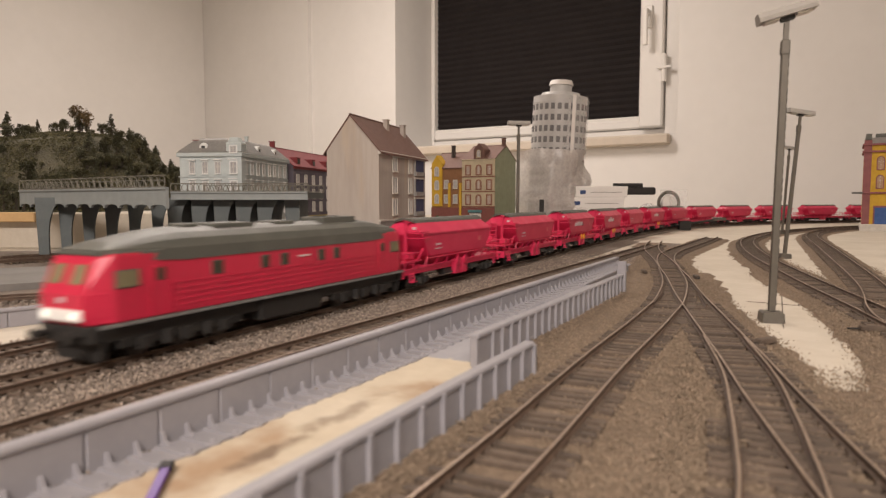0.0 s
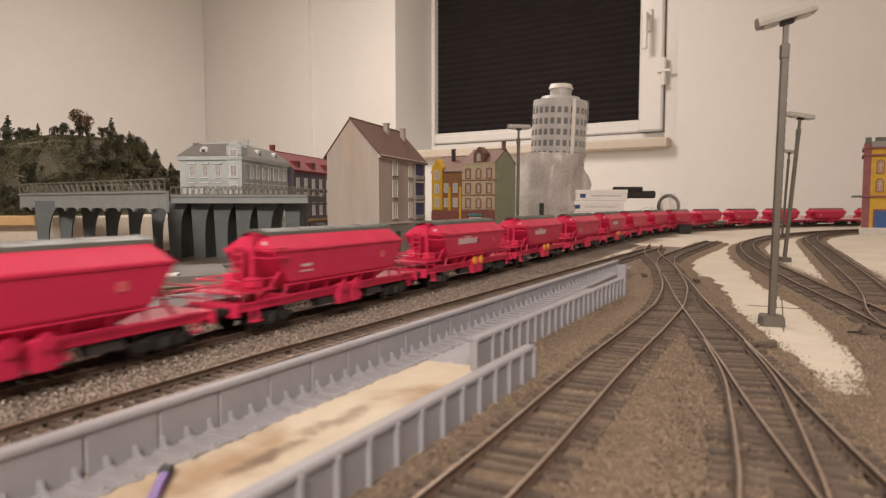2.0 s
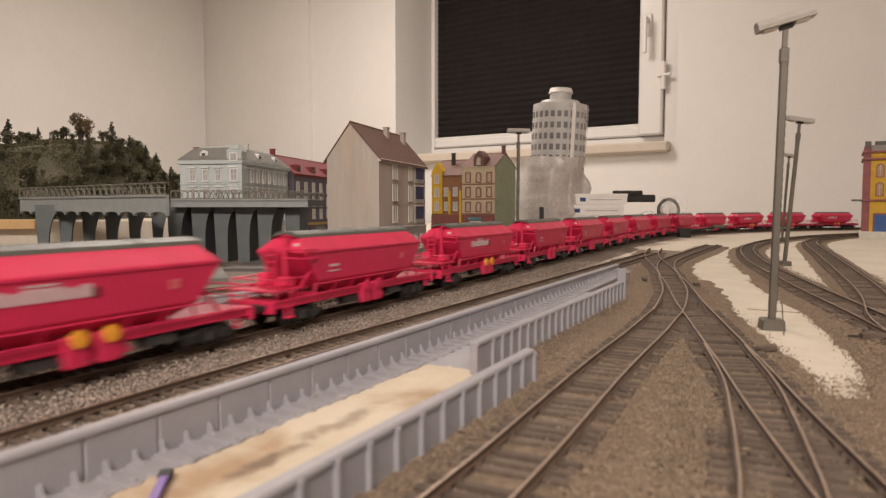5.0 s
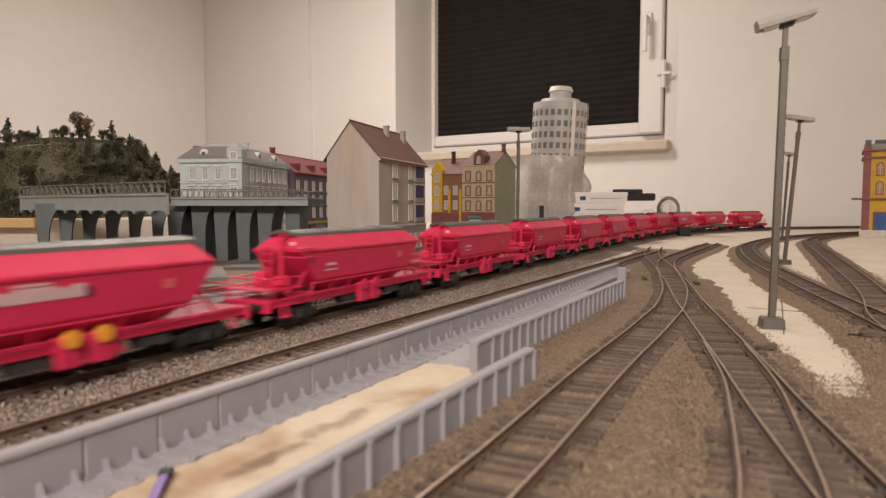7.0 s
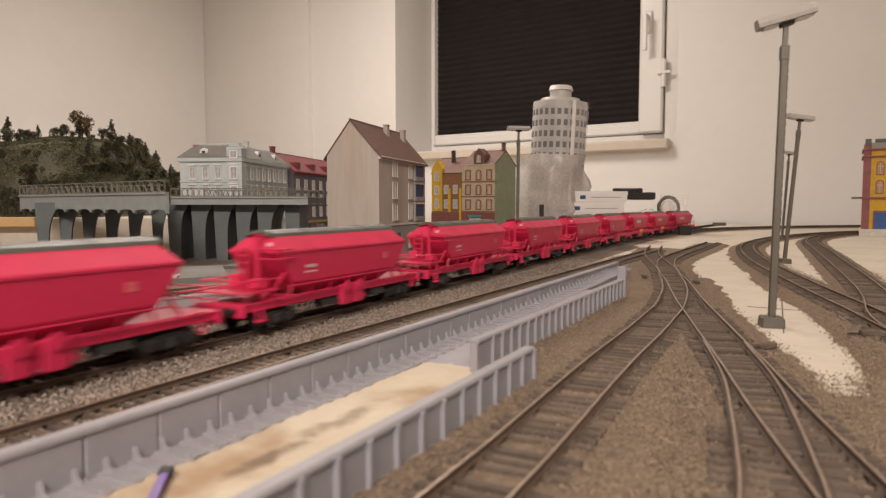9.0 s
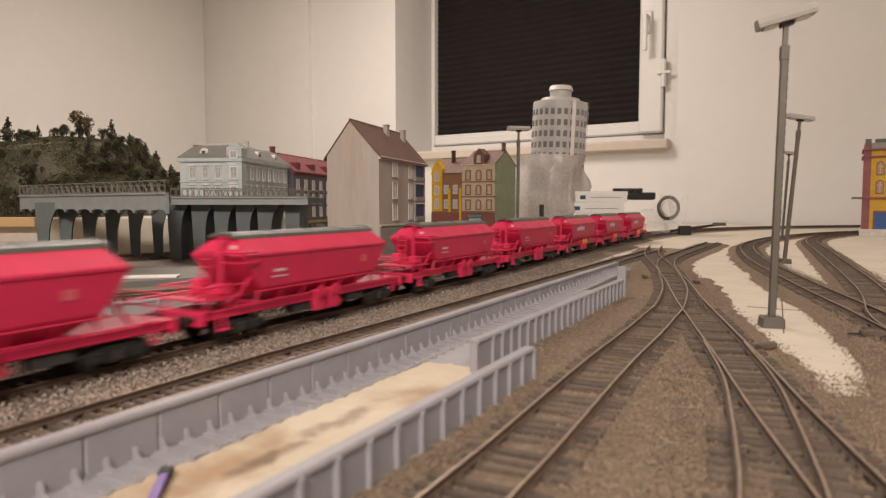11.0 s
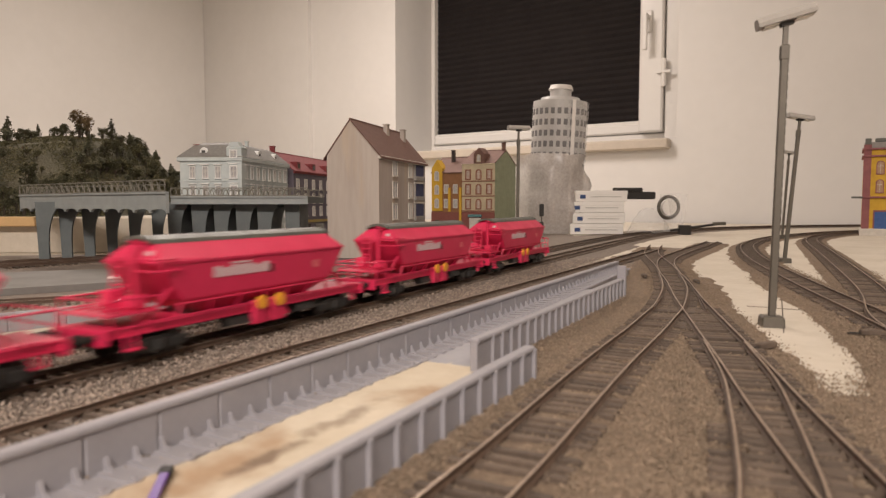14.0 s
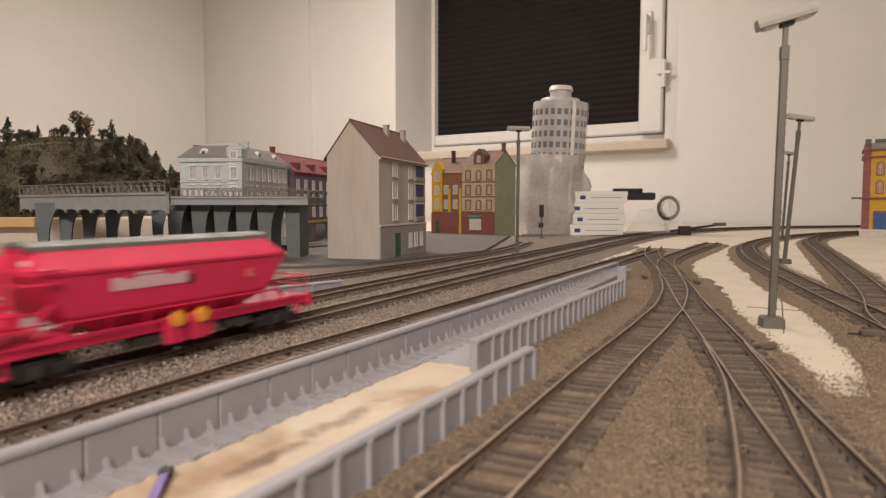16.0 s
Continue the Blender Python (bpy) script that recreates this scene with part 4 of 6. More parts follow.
# two long brown smears of spilt dirt on the filler
nt = CREAM.node_tree
bs = nt.nodes["Principled BSDF"]
old = bs.inputs["Base Color"].links[0].from_socket
tc = nt.nodes.new("ShaderNodeTexCoord")
nz = nt.nodes.new("ShaderNodeTexNoise")
nz.inputs["Scale"].default_value, nz.inputs["Detail"].default_value = 110, 5
nt.links.new(tc.outputs["Object"], nz.inputs["Vector"])
for cx, cy, sx, sy, turn, amount in SMEARS:
    mp = nt.nodes.new("ShaderNodeMapping")
    mp.vector_type = "TEXTURE"
    mp.inputs["Location"].default_value = (cx, cy, 0)
    mp.inputs["Rotation"].default_value = (0, 0, math.radians(turn))
    mp.inputs["Scale"].default_value = (sx, sy, 1)
    nt.links.new(tc.outputs["Object"], mp.inputs["Vector"])
    ln = nt.nodes.new("ShaderNodeVectorMath")
    ln.operation = "LENGTH"
    nt.links.new(mp.outputs["Vector"], ln.inputs[0])
    ad = nt.nodes.new("ShaderNodeMath")
    ad.operation = "MULTIPLY_ADD"
    nt.links.new(nz.outputs["Fac"], ad.inputs[0])
    ad.inputs[1].default_value = 2.4
    nt.links.new(ln.outputs["Value"], ad.inputs[2])
    mr = nt.nodes.new("ShaderNodeMapRange")
    mr.inputs["From Min"].default_value, mr.inputs["From Max"].default_value = 2.25, 1.4
    mr.inputs["To Min"].default_value, mr.inputs["To Max"].default_value = 0.0, amount
    nt.links.new(ad.outputs["Value"], mr.inputs["Value"])
    mx = nt.nodes.new("ShaderNodeMix")
    mx.data_type = "RGBA"
    nt.links.new(mr.outputs["Result"], mx.inputs[0])
    nt.links.new(old, mx.inputs[6])
    mx.inputs[7].default_value = (0.17, 0.115, 0.075, 1)
    old = mx.outputs[2]
nt.links.new(old, bs.inputs["Base Color"])
fl = part("filler_bed", bm, CREAM, None, smooth=True)
fl.matrix_basis = m
tagged(fl, "cream plaster filler with brown stains in the trough", "plaster", kind="structure")

# a purple strip with a dark tip lying in the trough, and crumbs farther on
st = empty("purple_strip", pose(-0.0700, 0.1660, -0.0040, 0, 0, 102), "purple plastic strip with a dark tip lying in the trough", "strip")
PURPLE = mat("purple_plastic", (0.14, 0.06, 0.30), (0.11, 0.05, 0.24), 80, 0.4, bump=0.05)
part("strip", box(-0.020, 0.0, -0.0012, 0.0012, 0.0, 0.0012, bev=0.0003), PURPLE, st)
part("tip", box(-0.001, 0.0030, -0.0017, 0.0017, -0.0002, 0.0016, bev=0.0004), DARK, st, "dark tip")
for k, (x, y) in enumerate(((0.0800, 0.4300), (0.0850, 0.4370), (0.0765, 0.4262))):
    ob = part("crumb", box(-0.0022, 0.0022, -0.0009, 0.0009, 0, 0.0012, bev=0.0003), DARK)
    ob.matrix_basis = pose(x, y, -0.0023, 0, 0, 40 * k)
    tagged(ob, "small dark scrap lying in the trough", "scrap", "scraps in the trough")

# second trough wall beyond the main line, platform slabs and street
trough_wall("trough_wall", (-0.345, 0.262), (-0.082, 0.543), 0.0045, GZ, "grey low trough wall between the tracks", joints=0.030, inner_ribs=0.0, outer_ribs=0.030, thick=0.003)


def slab(name, pts, z0, z1, material, label, category, kind=""):
    bm = bmesh.new()
    add_prism(bm, pts, 2, z0, z1)
    ob = part(name, bm, material)
    return tagged(ob, label, category, kind=kind)


slab("platform", [(-0.62, 0.50), (-0.44, 0.455), (-0.333, 0.507), (-0.195, 0.610), (-0.235, 0.715), (-0.40, 0.640)], GZ, 0.0006, ASPHALT, "grey low platform slab beside the tracks", "platform", "structure")
slab("pavement_1", [(-0.240, 0.725), (-0.160, 0.728), (-0.090, 0.770), (0.060, 0.985), (0.150, 1.50), (0.0, 1.75), (-0.25, 1.60), (-0.22, 1.05)], GZ, -0.0012, STREET, "dark grey street surface between the model houses", "street", "structure")
slab("ballast_field", [(-0.80, 0.28), (-0.36, 0.235), (-0.09, 0.55), (0.10, 0.93), (0.0, 1.0), (-0.3, 0.97), (-0.95, 0.84)], GZ, -0.0046, BALLAST2, "grey-brown ballast field beside the sidings", "ballast", "structure")
slab("ballast_fan", [(0.052, 0.936), (0.216, 1.195), (0.296, 1.529), (0.275, 1.721), (0.191, 1.619), (0.126, 1.352)], GZ, -0.0049, BALLAST2, "brown ballast round the far tracks", "ballast", "structure")
pl = part("loose_slab", box(-0.028, 0.028, -0.010, 0.010, 0, 0.0016, bev=0.0003), WHITE)
pl.matrix_basis = pose(-0.262, 0.590, 0.0008, 0, 0, 12)
tagged(pl, "pale loose card slab lying on the platform", "card")


# ---- model houses ----
def paint(name, c, d=None, rough=0.75, scale=90):
    return mat(name, c, d or tuple(v * 0.78 for v in c), scale, rough, bump=0.25, bscale=900, bdist=0.0004)


CURTAIN = mat("curtained_glass", (0.52, 0.51, 0.50), (0.24, 0.235, 0.235), 160, 0.3, bump=0.0)
WARMPANE = mat("warm_house_glass", (0.47, 0.37, 0.31), (0.33, 0.25, 0.20), 160, 0.3, bump=0.0)
HOUSE_GLASS = mat("house_glass", (0.05, 0.05, 0.055), (0.09, 0.085, 0.08), 200, 0.15, bump=0.0)
PALE_TRIM = paint("pale_trim", (0.62, 0.58, 0.52))


def window_on(parent, m, w, h, trim, glass=CURTAIN, arch=False, cross=True, surround=0.0, hood=False):
    """A window with frame, sill and dark panes on a facade; m: its foot's middle, x along, y out."""
    win = new("window")
    win.parent = parent
    win.matrix_basis = m
    def outline(a, z0, z1):
        if not arch:
            return [(-a, z0), (a, z0), (a, z1), (-a, z1)]
        return [(-a, z0), (a, z0)] + [(a * math.cos(math.pi * i / 8), z1 - a + a * math.sin(math.pi * i / 8)) for i in range(9)]
    bm = bmesh.new()
    out, inn = outline(w / 2 + 0.0010 + surround, -0.0006 - surround, h + 0.0010 + surround), outline(w / 2, 0, h)
    n = len(out)
    A = [bm.verts.new((u, 0.0010, v)) for u, v in out]
    B = [bm.verts.new((u, 0.0010, v)) for u, v in inn]
    C = [bm.verts.new((u, -0.0002, v)) for u, v in out]
    D = [bm.verts.new((u, -0.0002, v)) for u, v in inn]
    for i in range(n):
        j = (i + 1) % n
        bm.faces.new((A[i], A[j], B[j], B[i]))
        bm.faces.new((A[i], A[j], C[j], C[i]))
        bm.faces.new((B[i], B[j], D[j], D[i]))
    part("frame", bm, trim, win)
    bm = bmesh.new()
    add_prism(bm, inn, 1, -0.0003, 0.0002)
    part("pane", bm, glass, win)
    if cross:
        bm = bmesh.new()
        add_box(bm, -0.0003, 0.0003, 0.0002, 0.0007, 0, h)
        add_box(bm, -w / 2, w / 2, 0.0002, 0.0007, h * 0.62, h * 0.62 + 0.0006)
        part("glazing_bar", bm, PALE_TRIM, win)
    if hood:
        part("hood", box(-w / 2 - 0.0024, w / 2 + 0.0024, -0.0002, 0.0030, h + 0.0024, h + 0.0038), trim, win)
    part("sill", box(-w / 2 - 0.0016, w / 2 + 0.0016, 0, 0.0022, -0.0018, -0.0004), trim, win)
    return win


def facade_matrix(x, z, face, W, D):
    """Foot of a facade item. face: 0 the front (y = 0, outward -y), 1 the right end (x = W, outward +x), 3 the left end."""
    if face == 0:
        return Matrix(((1, 0, 0, x), (0, -1, 0, 0), (0, 0, 1, z), (0, 0, 0, 1)))
    if face == 1:
        return Matrix(((0, 1, 0, W), (1, 0, 0, x), (0, 0, 1, z), (0, 0, 0, 1)))
    return Matrix(((0, -1, 0, 0), (1, 0, 0, x), (0, 0, 1, z), (0, 0, 0, 1)))


def gable_roof(parent, W, D, eave, ridge, material, axis=0, over=0.003, thick=0.0018, at=0.5):
    """Two roof slopes; axis 0: the ridge runs along x, 1: along y; at: place of the ridge across."""
    span, run = (D, W) if axis == 0 else (W, D)
    for k, (e0, s) in enumerate(((0, -1), (span, 1))):
        c = span * at
        rise = (ridge - eave) / abs(c - e0)
        e = e0 + s * over
        ze = eave - over * rise
        pr = [(e, ze), (c, ridge), (c, ridge + thick), (e, ze + thick)]
        bm = bmesh.new()
        add_prism(bm, pr, 0 if axis == 0 else 1, -over * 0.4, run + over * 0.4)
        part("roof_slope", bm, material, parent)
    part("ridge_cap", tube(*(((-over * 0.4, span * at, ridge + thick), (run + over * 0.4, span * at, ridge + thick)) if axis == 0 else ((span * at, -over * 0.4, ridge + thick), (span * at, run + over * 0.4, ridge + thick))), 0.0011, 6), material, parent)


def house_walls(parent, W, D, eave, ridge, material, axis=0, at=0.5):
    bm = bmesh.new()
    if axis == 0:
        add_prism(bm, [(0, GZ), (D, GZ), (D, eave), (D * at, ridge), (0, eave)], 0, 0, W)
    else:
        add_prism(bm, [(0, GZ), (W, GZ), (W, eave), (W * at, ridge), (0, eave)], 1, 0, D)
    return part("wall", bm, material, parent)


def chimney(parent, x, y, z, h, material, w=0.0042):
    c = part("chimney", box(x - w, x + w, y - w * 0.7, y + w * 0.7, z, z + h, bev=0.0003), material, parent)
    part("chimney_cap", box(x - w - 0.0008, x + w + 0.0008, y - w * 0.7 - 0.0008, y + w * 0.7 + 0.0008, z + h, z + h + 0.0012), material, c)


# grey house with a blank gable: its street front is the long side seen to the right
GREYWALL = mat("weathered_render", (0.45, 0.40, 0.355), (0.35, 0.305, 0.265), 22, 0.85, bump=0.4, bscale=700, spots=((0.46, 0.36, 0.26), 35, 0.60, 0.25))
nt = GREYWALL.node_tree
mp = nt.nodes.new("ShaderNodeMapping")      # rain streaks run down the render
mp.inputs["Scale"].default_value = (1, 1, 0.14)
nt.links.new(next(n for n in nt.nodes if n.type == "TEX_COORD").outputs["Object"], mp.inputs["Vector"])
for n in [n for n in nt.nodes if n.type == "TEX_NOISE" and n.inputs["Scale"].default_value < 300]:
    nt.links.new(mp.outputs["Vector"], n.inputs["Vector"])
GREYWALL2 = paint("grey_render", (0.30, 0.285, 0.265), (0.25, 0.235, 0.22))
REDTILE = paint("brown_tiles", (0.165, 0.088, 0.068), (0.12, 0.064, 0.050), 0.8, 250)
BLUEG = paint("blue_balcony", (0.045, 0.05, 0.12), (0.03, 0.035, 0.09))
GREEND = paint("green_door", (0.03, 0.10, 0.045))
h1 = empty("tenement_house", pose(-0.077, 0.815, 0, 0, 0, 72.6), "grey rendered tenement house with blank gable and brown roof", "house", "model houses")
W1, D1 = 0.171, 0.069   # x runs back along the street front, y to the left
house_walls(h1, W1, D1, 0.1245, 0.1665, GREYWALL, 0, 0.54)
gable_roof(h1, W1, D1, 0.1245, 0.1665, REDTILE, 0, 0.004, at=0.54)
part("base_band", box(0.0004, W1, -0.0016, 0.001, GZ, 0.0385, bev=0.0003), GREYWALL2, h1)
part("cornice", box(-0.001, W1 + 0.001, -0.0032, 0.001, 0.1195, 0.1235, bev=0.0004), PALE_TRIM, h1)
part("band", box(0, W1, -0.0026, 0.0, 0.0385, 0.0405), PALE_TRIM, h1)
for k in range(3):
    z = 0.0465 + k * 0.0275
    for u in (0.052, 0.108):
        window_on(h1, facade_matrix(u, z, 0, W1, D1), 0.0150 if u < 0.1 else 0.012, 0.0190, PALE_TRIM)
    rec = part("balcony", box(0.126, 0.163, -0.0006, 0.002, z - 0.004, z + 0.0195), BLUEG, h1, "recessed blue balcony")
    part("parapet", box(0.126, 0.163, -0.0030, -0.0006, z - 0.004, z + 0.0020, bev=0.0003), GREYWALL2, rec)
    part("jamb", box(0.1235, 0.1262, -0.0022, 0.0, z - 0.004, z + 0.0205), GREYWALL2, rec)
    part("lintel", box(0.1235, 0.166, -0.0022, 0.0, z + 0.0195, z + 0.0215), PALE_TRIM, rec)
part("door", box(0.048, 0.066, -0.0024, 0.0, GZ, 0.029, bev=0.0003), GREEND, h1, "dark green house door")
for u in (0.104, 0.126, 0.149):
    window_on(h1, facade_matrix(u, 0.009, 0, W1, D1) @ Matrix.Translation((0, 0.0016, 0)), 0.010, 0.0180, PALE_TRIM)
chimney(h1, 0.098, 0.030, 0.150, 0.021, GREYWALL)
chimney(h1, 0.150, 0.026, 0.145, 0.024, GREYWALL)
part("dormer", box(0.050, 0.066, 0.054, 0.070, 0.135, 0.152, bev=0.0005), REDTILE, h1)

# white corner house with a mansard roof
HOUSEWHITE = paint("white_house_trim", (0.74, 0.74, 0.72))
WHITEWALL = mat("white_house_paint", (0.50, 0.545, 0.54), (0.42, 0.46, 0.455), 60, 0.7, bump=0.3, bscale=900)
SLATE = paint("slate_roof", (0.20, 0.19, 0.175), (0.15, 0.142, 0.13), 0.7, 300)
REDBRICKROOF = paint("red_roof", (0.20, 0.030, 0.034), (0.145, 0.026, 0.028), 0.8, 250)


def corner_house():
    h = empty("corner_house", pose(-0.3925, 1.012, 0, 0, 0, -7.0), "white corner town house with grey mansard roof and dormers", "house", "model houses")
    W, D, E, T = 0.0955, 0.196, 0.1325, 0.158
    part("wall", box(0, W, 0, D, GZ, E, bev=0.0005), WHITEWALL, h)
    bm = bmesh.new()
    vs = []
    for z, k in ((E + 0.002, -0.0030), (E + 0.0045, -0.001), (T - 0.004, 0.016), (T, 0.026)):
        vs.append([bm.verts.new(c) for c in ((k, k, z), (W - k, k, z), (W - k, D - k, z), (k, D - k, z))])
    for a, b in zip(vs, vs[1:]):
        for i in range(4):
            bm.faces.new((a[i], a[(i + 1) % 4], b[(i + 1) % 4], b[i]))
    bm.faces.new(vs[0])
    bm.faces.new(vs[-1])
    part("roof", bm, SLATE, h, "grey slate mansard roof")
    part("cornice", box(-0.0032, W + 0.0032, -0.0032, D + 0.0032, E - 0.004, E + 0.002, bev=0.0006), WHITEWALL, h)
    for z in (0.0985, 0.066):
        part("band", box(-0.0012, W + 0.0012, -0.0012, D + 0.0012, z, z + 0.0016), WHITEWALL, h)
    for z in (0.104, 0.0755, 0.044, 0.012):
        for u in (0.020, 0.040, 0.060):
            window_on(h, facade_matrix(u, z, 0, W, D), 0.0075, 0.0165, HOUSEWHITE, hood=True)
        window_on(h, facade_matrix(0.0835, z, 0, W, D), 0.0095, 0.0175, HOUSEWHITE, surround=0.0012, hood=True)
        for k in range(8):
            window_on(h, facade_matrix(0.016 + k * 0.0235, z, 1, W, D), 0.0085, 0.0165, HOUSEWHITE, hood=True)
    # corner bay that rises through the roof
    bay = part("corner_bay", box(0.074, W + 0.0018, -0.0018, 0.018, GZ, 0.146, bev=0.0005), WHITEWALL, h)
    part("bay_roof", box(0.0735, W + 0.0022, -0.0022, 0.0185, 0.146, 0.1500, bev=0.0008, taper=0.001), WHITEWALL, bay)
    part("bay_gable", prism([(0.077, 0.150), (W - 0.001, 0.150), (W - 0.004, 0.1565), (0.080, 0.1565)], 1, -0.0015, 0.012), WHITEWALL, bay)
    for z in (0.104, 0.0755, 0.1345):
        window_on(h, facade_matrix(0.0850, z, 0, W, D) @ Matrix.Translation((0, 0.002, 0)), 0.009, 0.0165 if z < 0.13 else 0.009, HOUSEWHITE, surround=0.0008)
    def dormer(m):
        d = new("dormer")
        d.parent = h
        d.matrix_basis = m
        bm = bmesh.new()
        add_prism(bm, [(-0.0058, 0), (0.0058, 0), (0.0058, 0.008), (0.0035, 0.0115), (0, 0.0130), (-0.0035, 0.0115), (-0.0058, 0.008)], 1, -0.014, 0.001)
        part("dormer_body", bm, HOUSEWHITE, d)
        part("pane", prism([(-0.0028, 0.002), (0.0028, 0.002), (0.0028, 0.0085), (-0.0028, 0.0085)], 1, 0.0008, 0.0014), HOUSE_GLASS, d)
    dormer(facade_matrix(0.036, E + 0.004, 0, W, D) @ Matrix.Translation((0, -0.0045, 0)))
    for u in (0.080, 0.150):
        dormer(facade_matrix(u, E + 0.004, 1, W, D) @ Matrix.Translation((0, -0.0045, 0)))
    chimney(h, 0.018, 0.020, 0.142, 0.012, REDBRICKROOF)
    chimney(h, 0.075, 0.070, 0.155, 0.008, WHITEWALL, 0.0025)
    chimney(h, 0.070, D - 0.004, 0.150, 0.016, REDBRICKROOF)
    return h


corner_house()

# purple-grey row house with a red roof
PURPLEW = paint("purple_render", (0.145, 0.125, 0.15), (0.11, 0.095, 0.115))
SHOPY = paint("shop_band", (0.42, 0.31, 0.10))
h3 = empty("row_house", pose(-0.268, 1.215, 0, 0, 0, 78.0), "purple-grey row house with red roof and shop band", "house", "model houses")
W3, D3 = 0.30, 0.085
house_walls(h3, W3, D3, 0.126, 0.158, PURPLEW)
gable_roof(h3, W3, D3, 0.126, 0.158, REDBRICKROOF)
part("shop_band", box(0.02, W3, -0.0022, 0.001, 0.031, 0.036), SHOPY, h3)
part("cornice", box(0, W3, -0.0024, 0.001, 0.121, 0.1245), REDBRICKROOF, h3)
for z in (0.044, 0.068, 0.094):
    for k in range(8):
        window_on(h3, facade_matrix(0.018 + k * 0.036, z, 0, W3, D3), 0.011, 0.0170, PALE_TRIM)
for k in range(4):
    part("shop_window", box(0.03 + k * 0.066, 0.075 + k * 0.066, -0.0008, 0.001, 0.004, 0.028), HOUSE_GLASS, h3)
    d = part("dormer", box(0.025 + k * 0.07, 0.041 + k * 0.07, 0.004, 0.030, 0.128, 0.143, bev=0.0006), REDBRICKROOF, h3)
    part("pane", box(0.029 + k * 0.07, 0.037 + k * 0.07, 0.0034, 0.0044, 0.131, 0.139), HOUSE_GLASS, d)

# ornate pair: cream-and-brown tenement with green gable end, narrow yellow house beside it
CREAMW = paint("cream_facade", (0.52, 0.44, 0.30))
BROWNT = paint("brown_trim", (0.27, 0.11, 0.07))
REDBRICK = paint("red_brick", (0.235, 0.080, 0.062), (0.175, 0.062, 0.05), 0.8, 260)
GREENW = paint("green_gable", (0.30, 0.33, 0.22), (0.25, 0.275, 0.18))
OCHRE = paint("ochre_facade", (0.62, 0.38, 0.035), (0.52, 0.31, 0.03))
TEAL = paint("teal_awning", (0.10, 0.24, 0.25))
h4 = empty("ornate_house", pose(0.117 - 0.866 * 0.083, 1.53 + 0.5 * 0.083, 0, 0, 0, -30), "cream and brown ornate tenement house with green gable end", "house", "model houses")
W4, D4 = 0.083, 0.115
house_walls(h4, W4, D4, 0.158, 0.190, GREENW)
part("facade", box(0, W4, -0.0022, 0.0005, 0.048, 0.158), CREAMW, h4)
part("shop_front", box(0, W4, -0.0028, 0.0005, GZ, 0.048), REDBRICK, h4, "red brick shop front")
part("awning", box(0.018, 0.052, -0.0075, -0.002, 0.036, 0.042, bev=0.0005), TEAL, h4, "teal shop awning")
part("shop_window", box(0.020, 0.050, -0.0036, 0.0, 0.008, 0.034), PALE_TRIM, h4)
gable_roof(h4, W4, D4, 0.158, 0.190, REDTILE)
for z in (0.049, 0.083, 0.117, 0.1555):
    part("cornice", box(-0.001, W4 + 0.001, -0.0042, 0.0, z, z + 0.0022, bev=0.0003), BROWNT if z < 0.15 else CREAMW, h4)
for z in (0.0560, 0.0900, 0.1235):
    for u in (0.016, 0.043, 0.070):
        window_on(h4, facade_matrix(u, z, 0, W4, D4) @ Matrix.Translation((0, 0.0022, 0)), 0.0095, 0.0190, BROWNT, arch=(u == 0.043), surround=0.0018, glass=WARMPANE)
dg = part("gable_dormer", prism([(0.030, 0.158), (0.056, 0.158), (0.056, 0.180), (0.050, 0.187), (0.043, 0.194), (0.036, 0.187), (0.030, 0.180)], 1, -0.002, 0.03), REDTILE, h4)
window_on(dg, Matrix(((1, 0, 0, 0.043), (0, -1, 0, -0.002), (0, 0, 1, 0.163), (0, 0, 0, 1))), 0.008, 0.015, CREAMW, arch=True)
chimney(h4, 0.079, 0.055, 0.185, 0.022, REDTILE)

h5 = empty("narrow_house", pose(0.117 - 0.866 * 0.166, 1.53 + 0.5 * 0.166, 0, 0, 0, -30), "narrow yellow and brown house with red brick ground floor", "house", "model houses")
W5, D5 = 0.082, 0.10
house_walls(h5, W5, D5, 0.140, 0.176, paint("brown_facade", (0.27, 0.13, 0.06)))
part("ground_floor", box(0, W5, -0.0024, 0.0005, GZ, 0.047), REDBRICK, h5, "red brick ground floor")
part("yellow_bay", prism([(0.002, 0.050), (0.030, 0.050), (0.030, 0.150), (0.016, 0.170), (0.002, 0.150)], 1, -0.0034, 0.02), OCHRE, h5, "yellow gabled bay")
part("yellow_band", box(0.046, 0.052, -0.0030, 0.0, 0.048, 0.104), OCHRE, h5)
part("yellow_band", box(0.0755, 0.0815, -0.0030, 0.0, GZ, 0.104), OCHRE, h5)
gable_roof(h5, W5, D5, 0.140, 0.176, REDTILE)
for z, n in ((0.058, 0), (0.090, 0), (0.122, 0)):
    window_on(h5, facade_matrix(0.016, z, 0, W5, D5) @ Matrix.Translation((0, 0.0034, 0)), 0.0085, 0.0195, PALE_TRIM, arch=True, surround=0.001)
for z in (0.058, 0.092):
    for u in (0.040, 0.064):
        window_on(h5, facade_matrix(u, z, 0, W5, D5), 0.0085, 0.0180, PALE_TRIM, surround=0.001)
part("door", box(0.013, 0.021, -0.0032, 0.0, GZ, 0.028), GREEND, h5)
chimney(h5, 0.040, 0.035, 0.165, 0.028, mat("soot_brick", (0.06, 0.045, 0.04), (0.04, 0.03, 0.028), 100, 0.8))

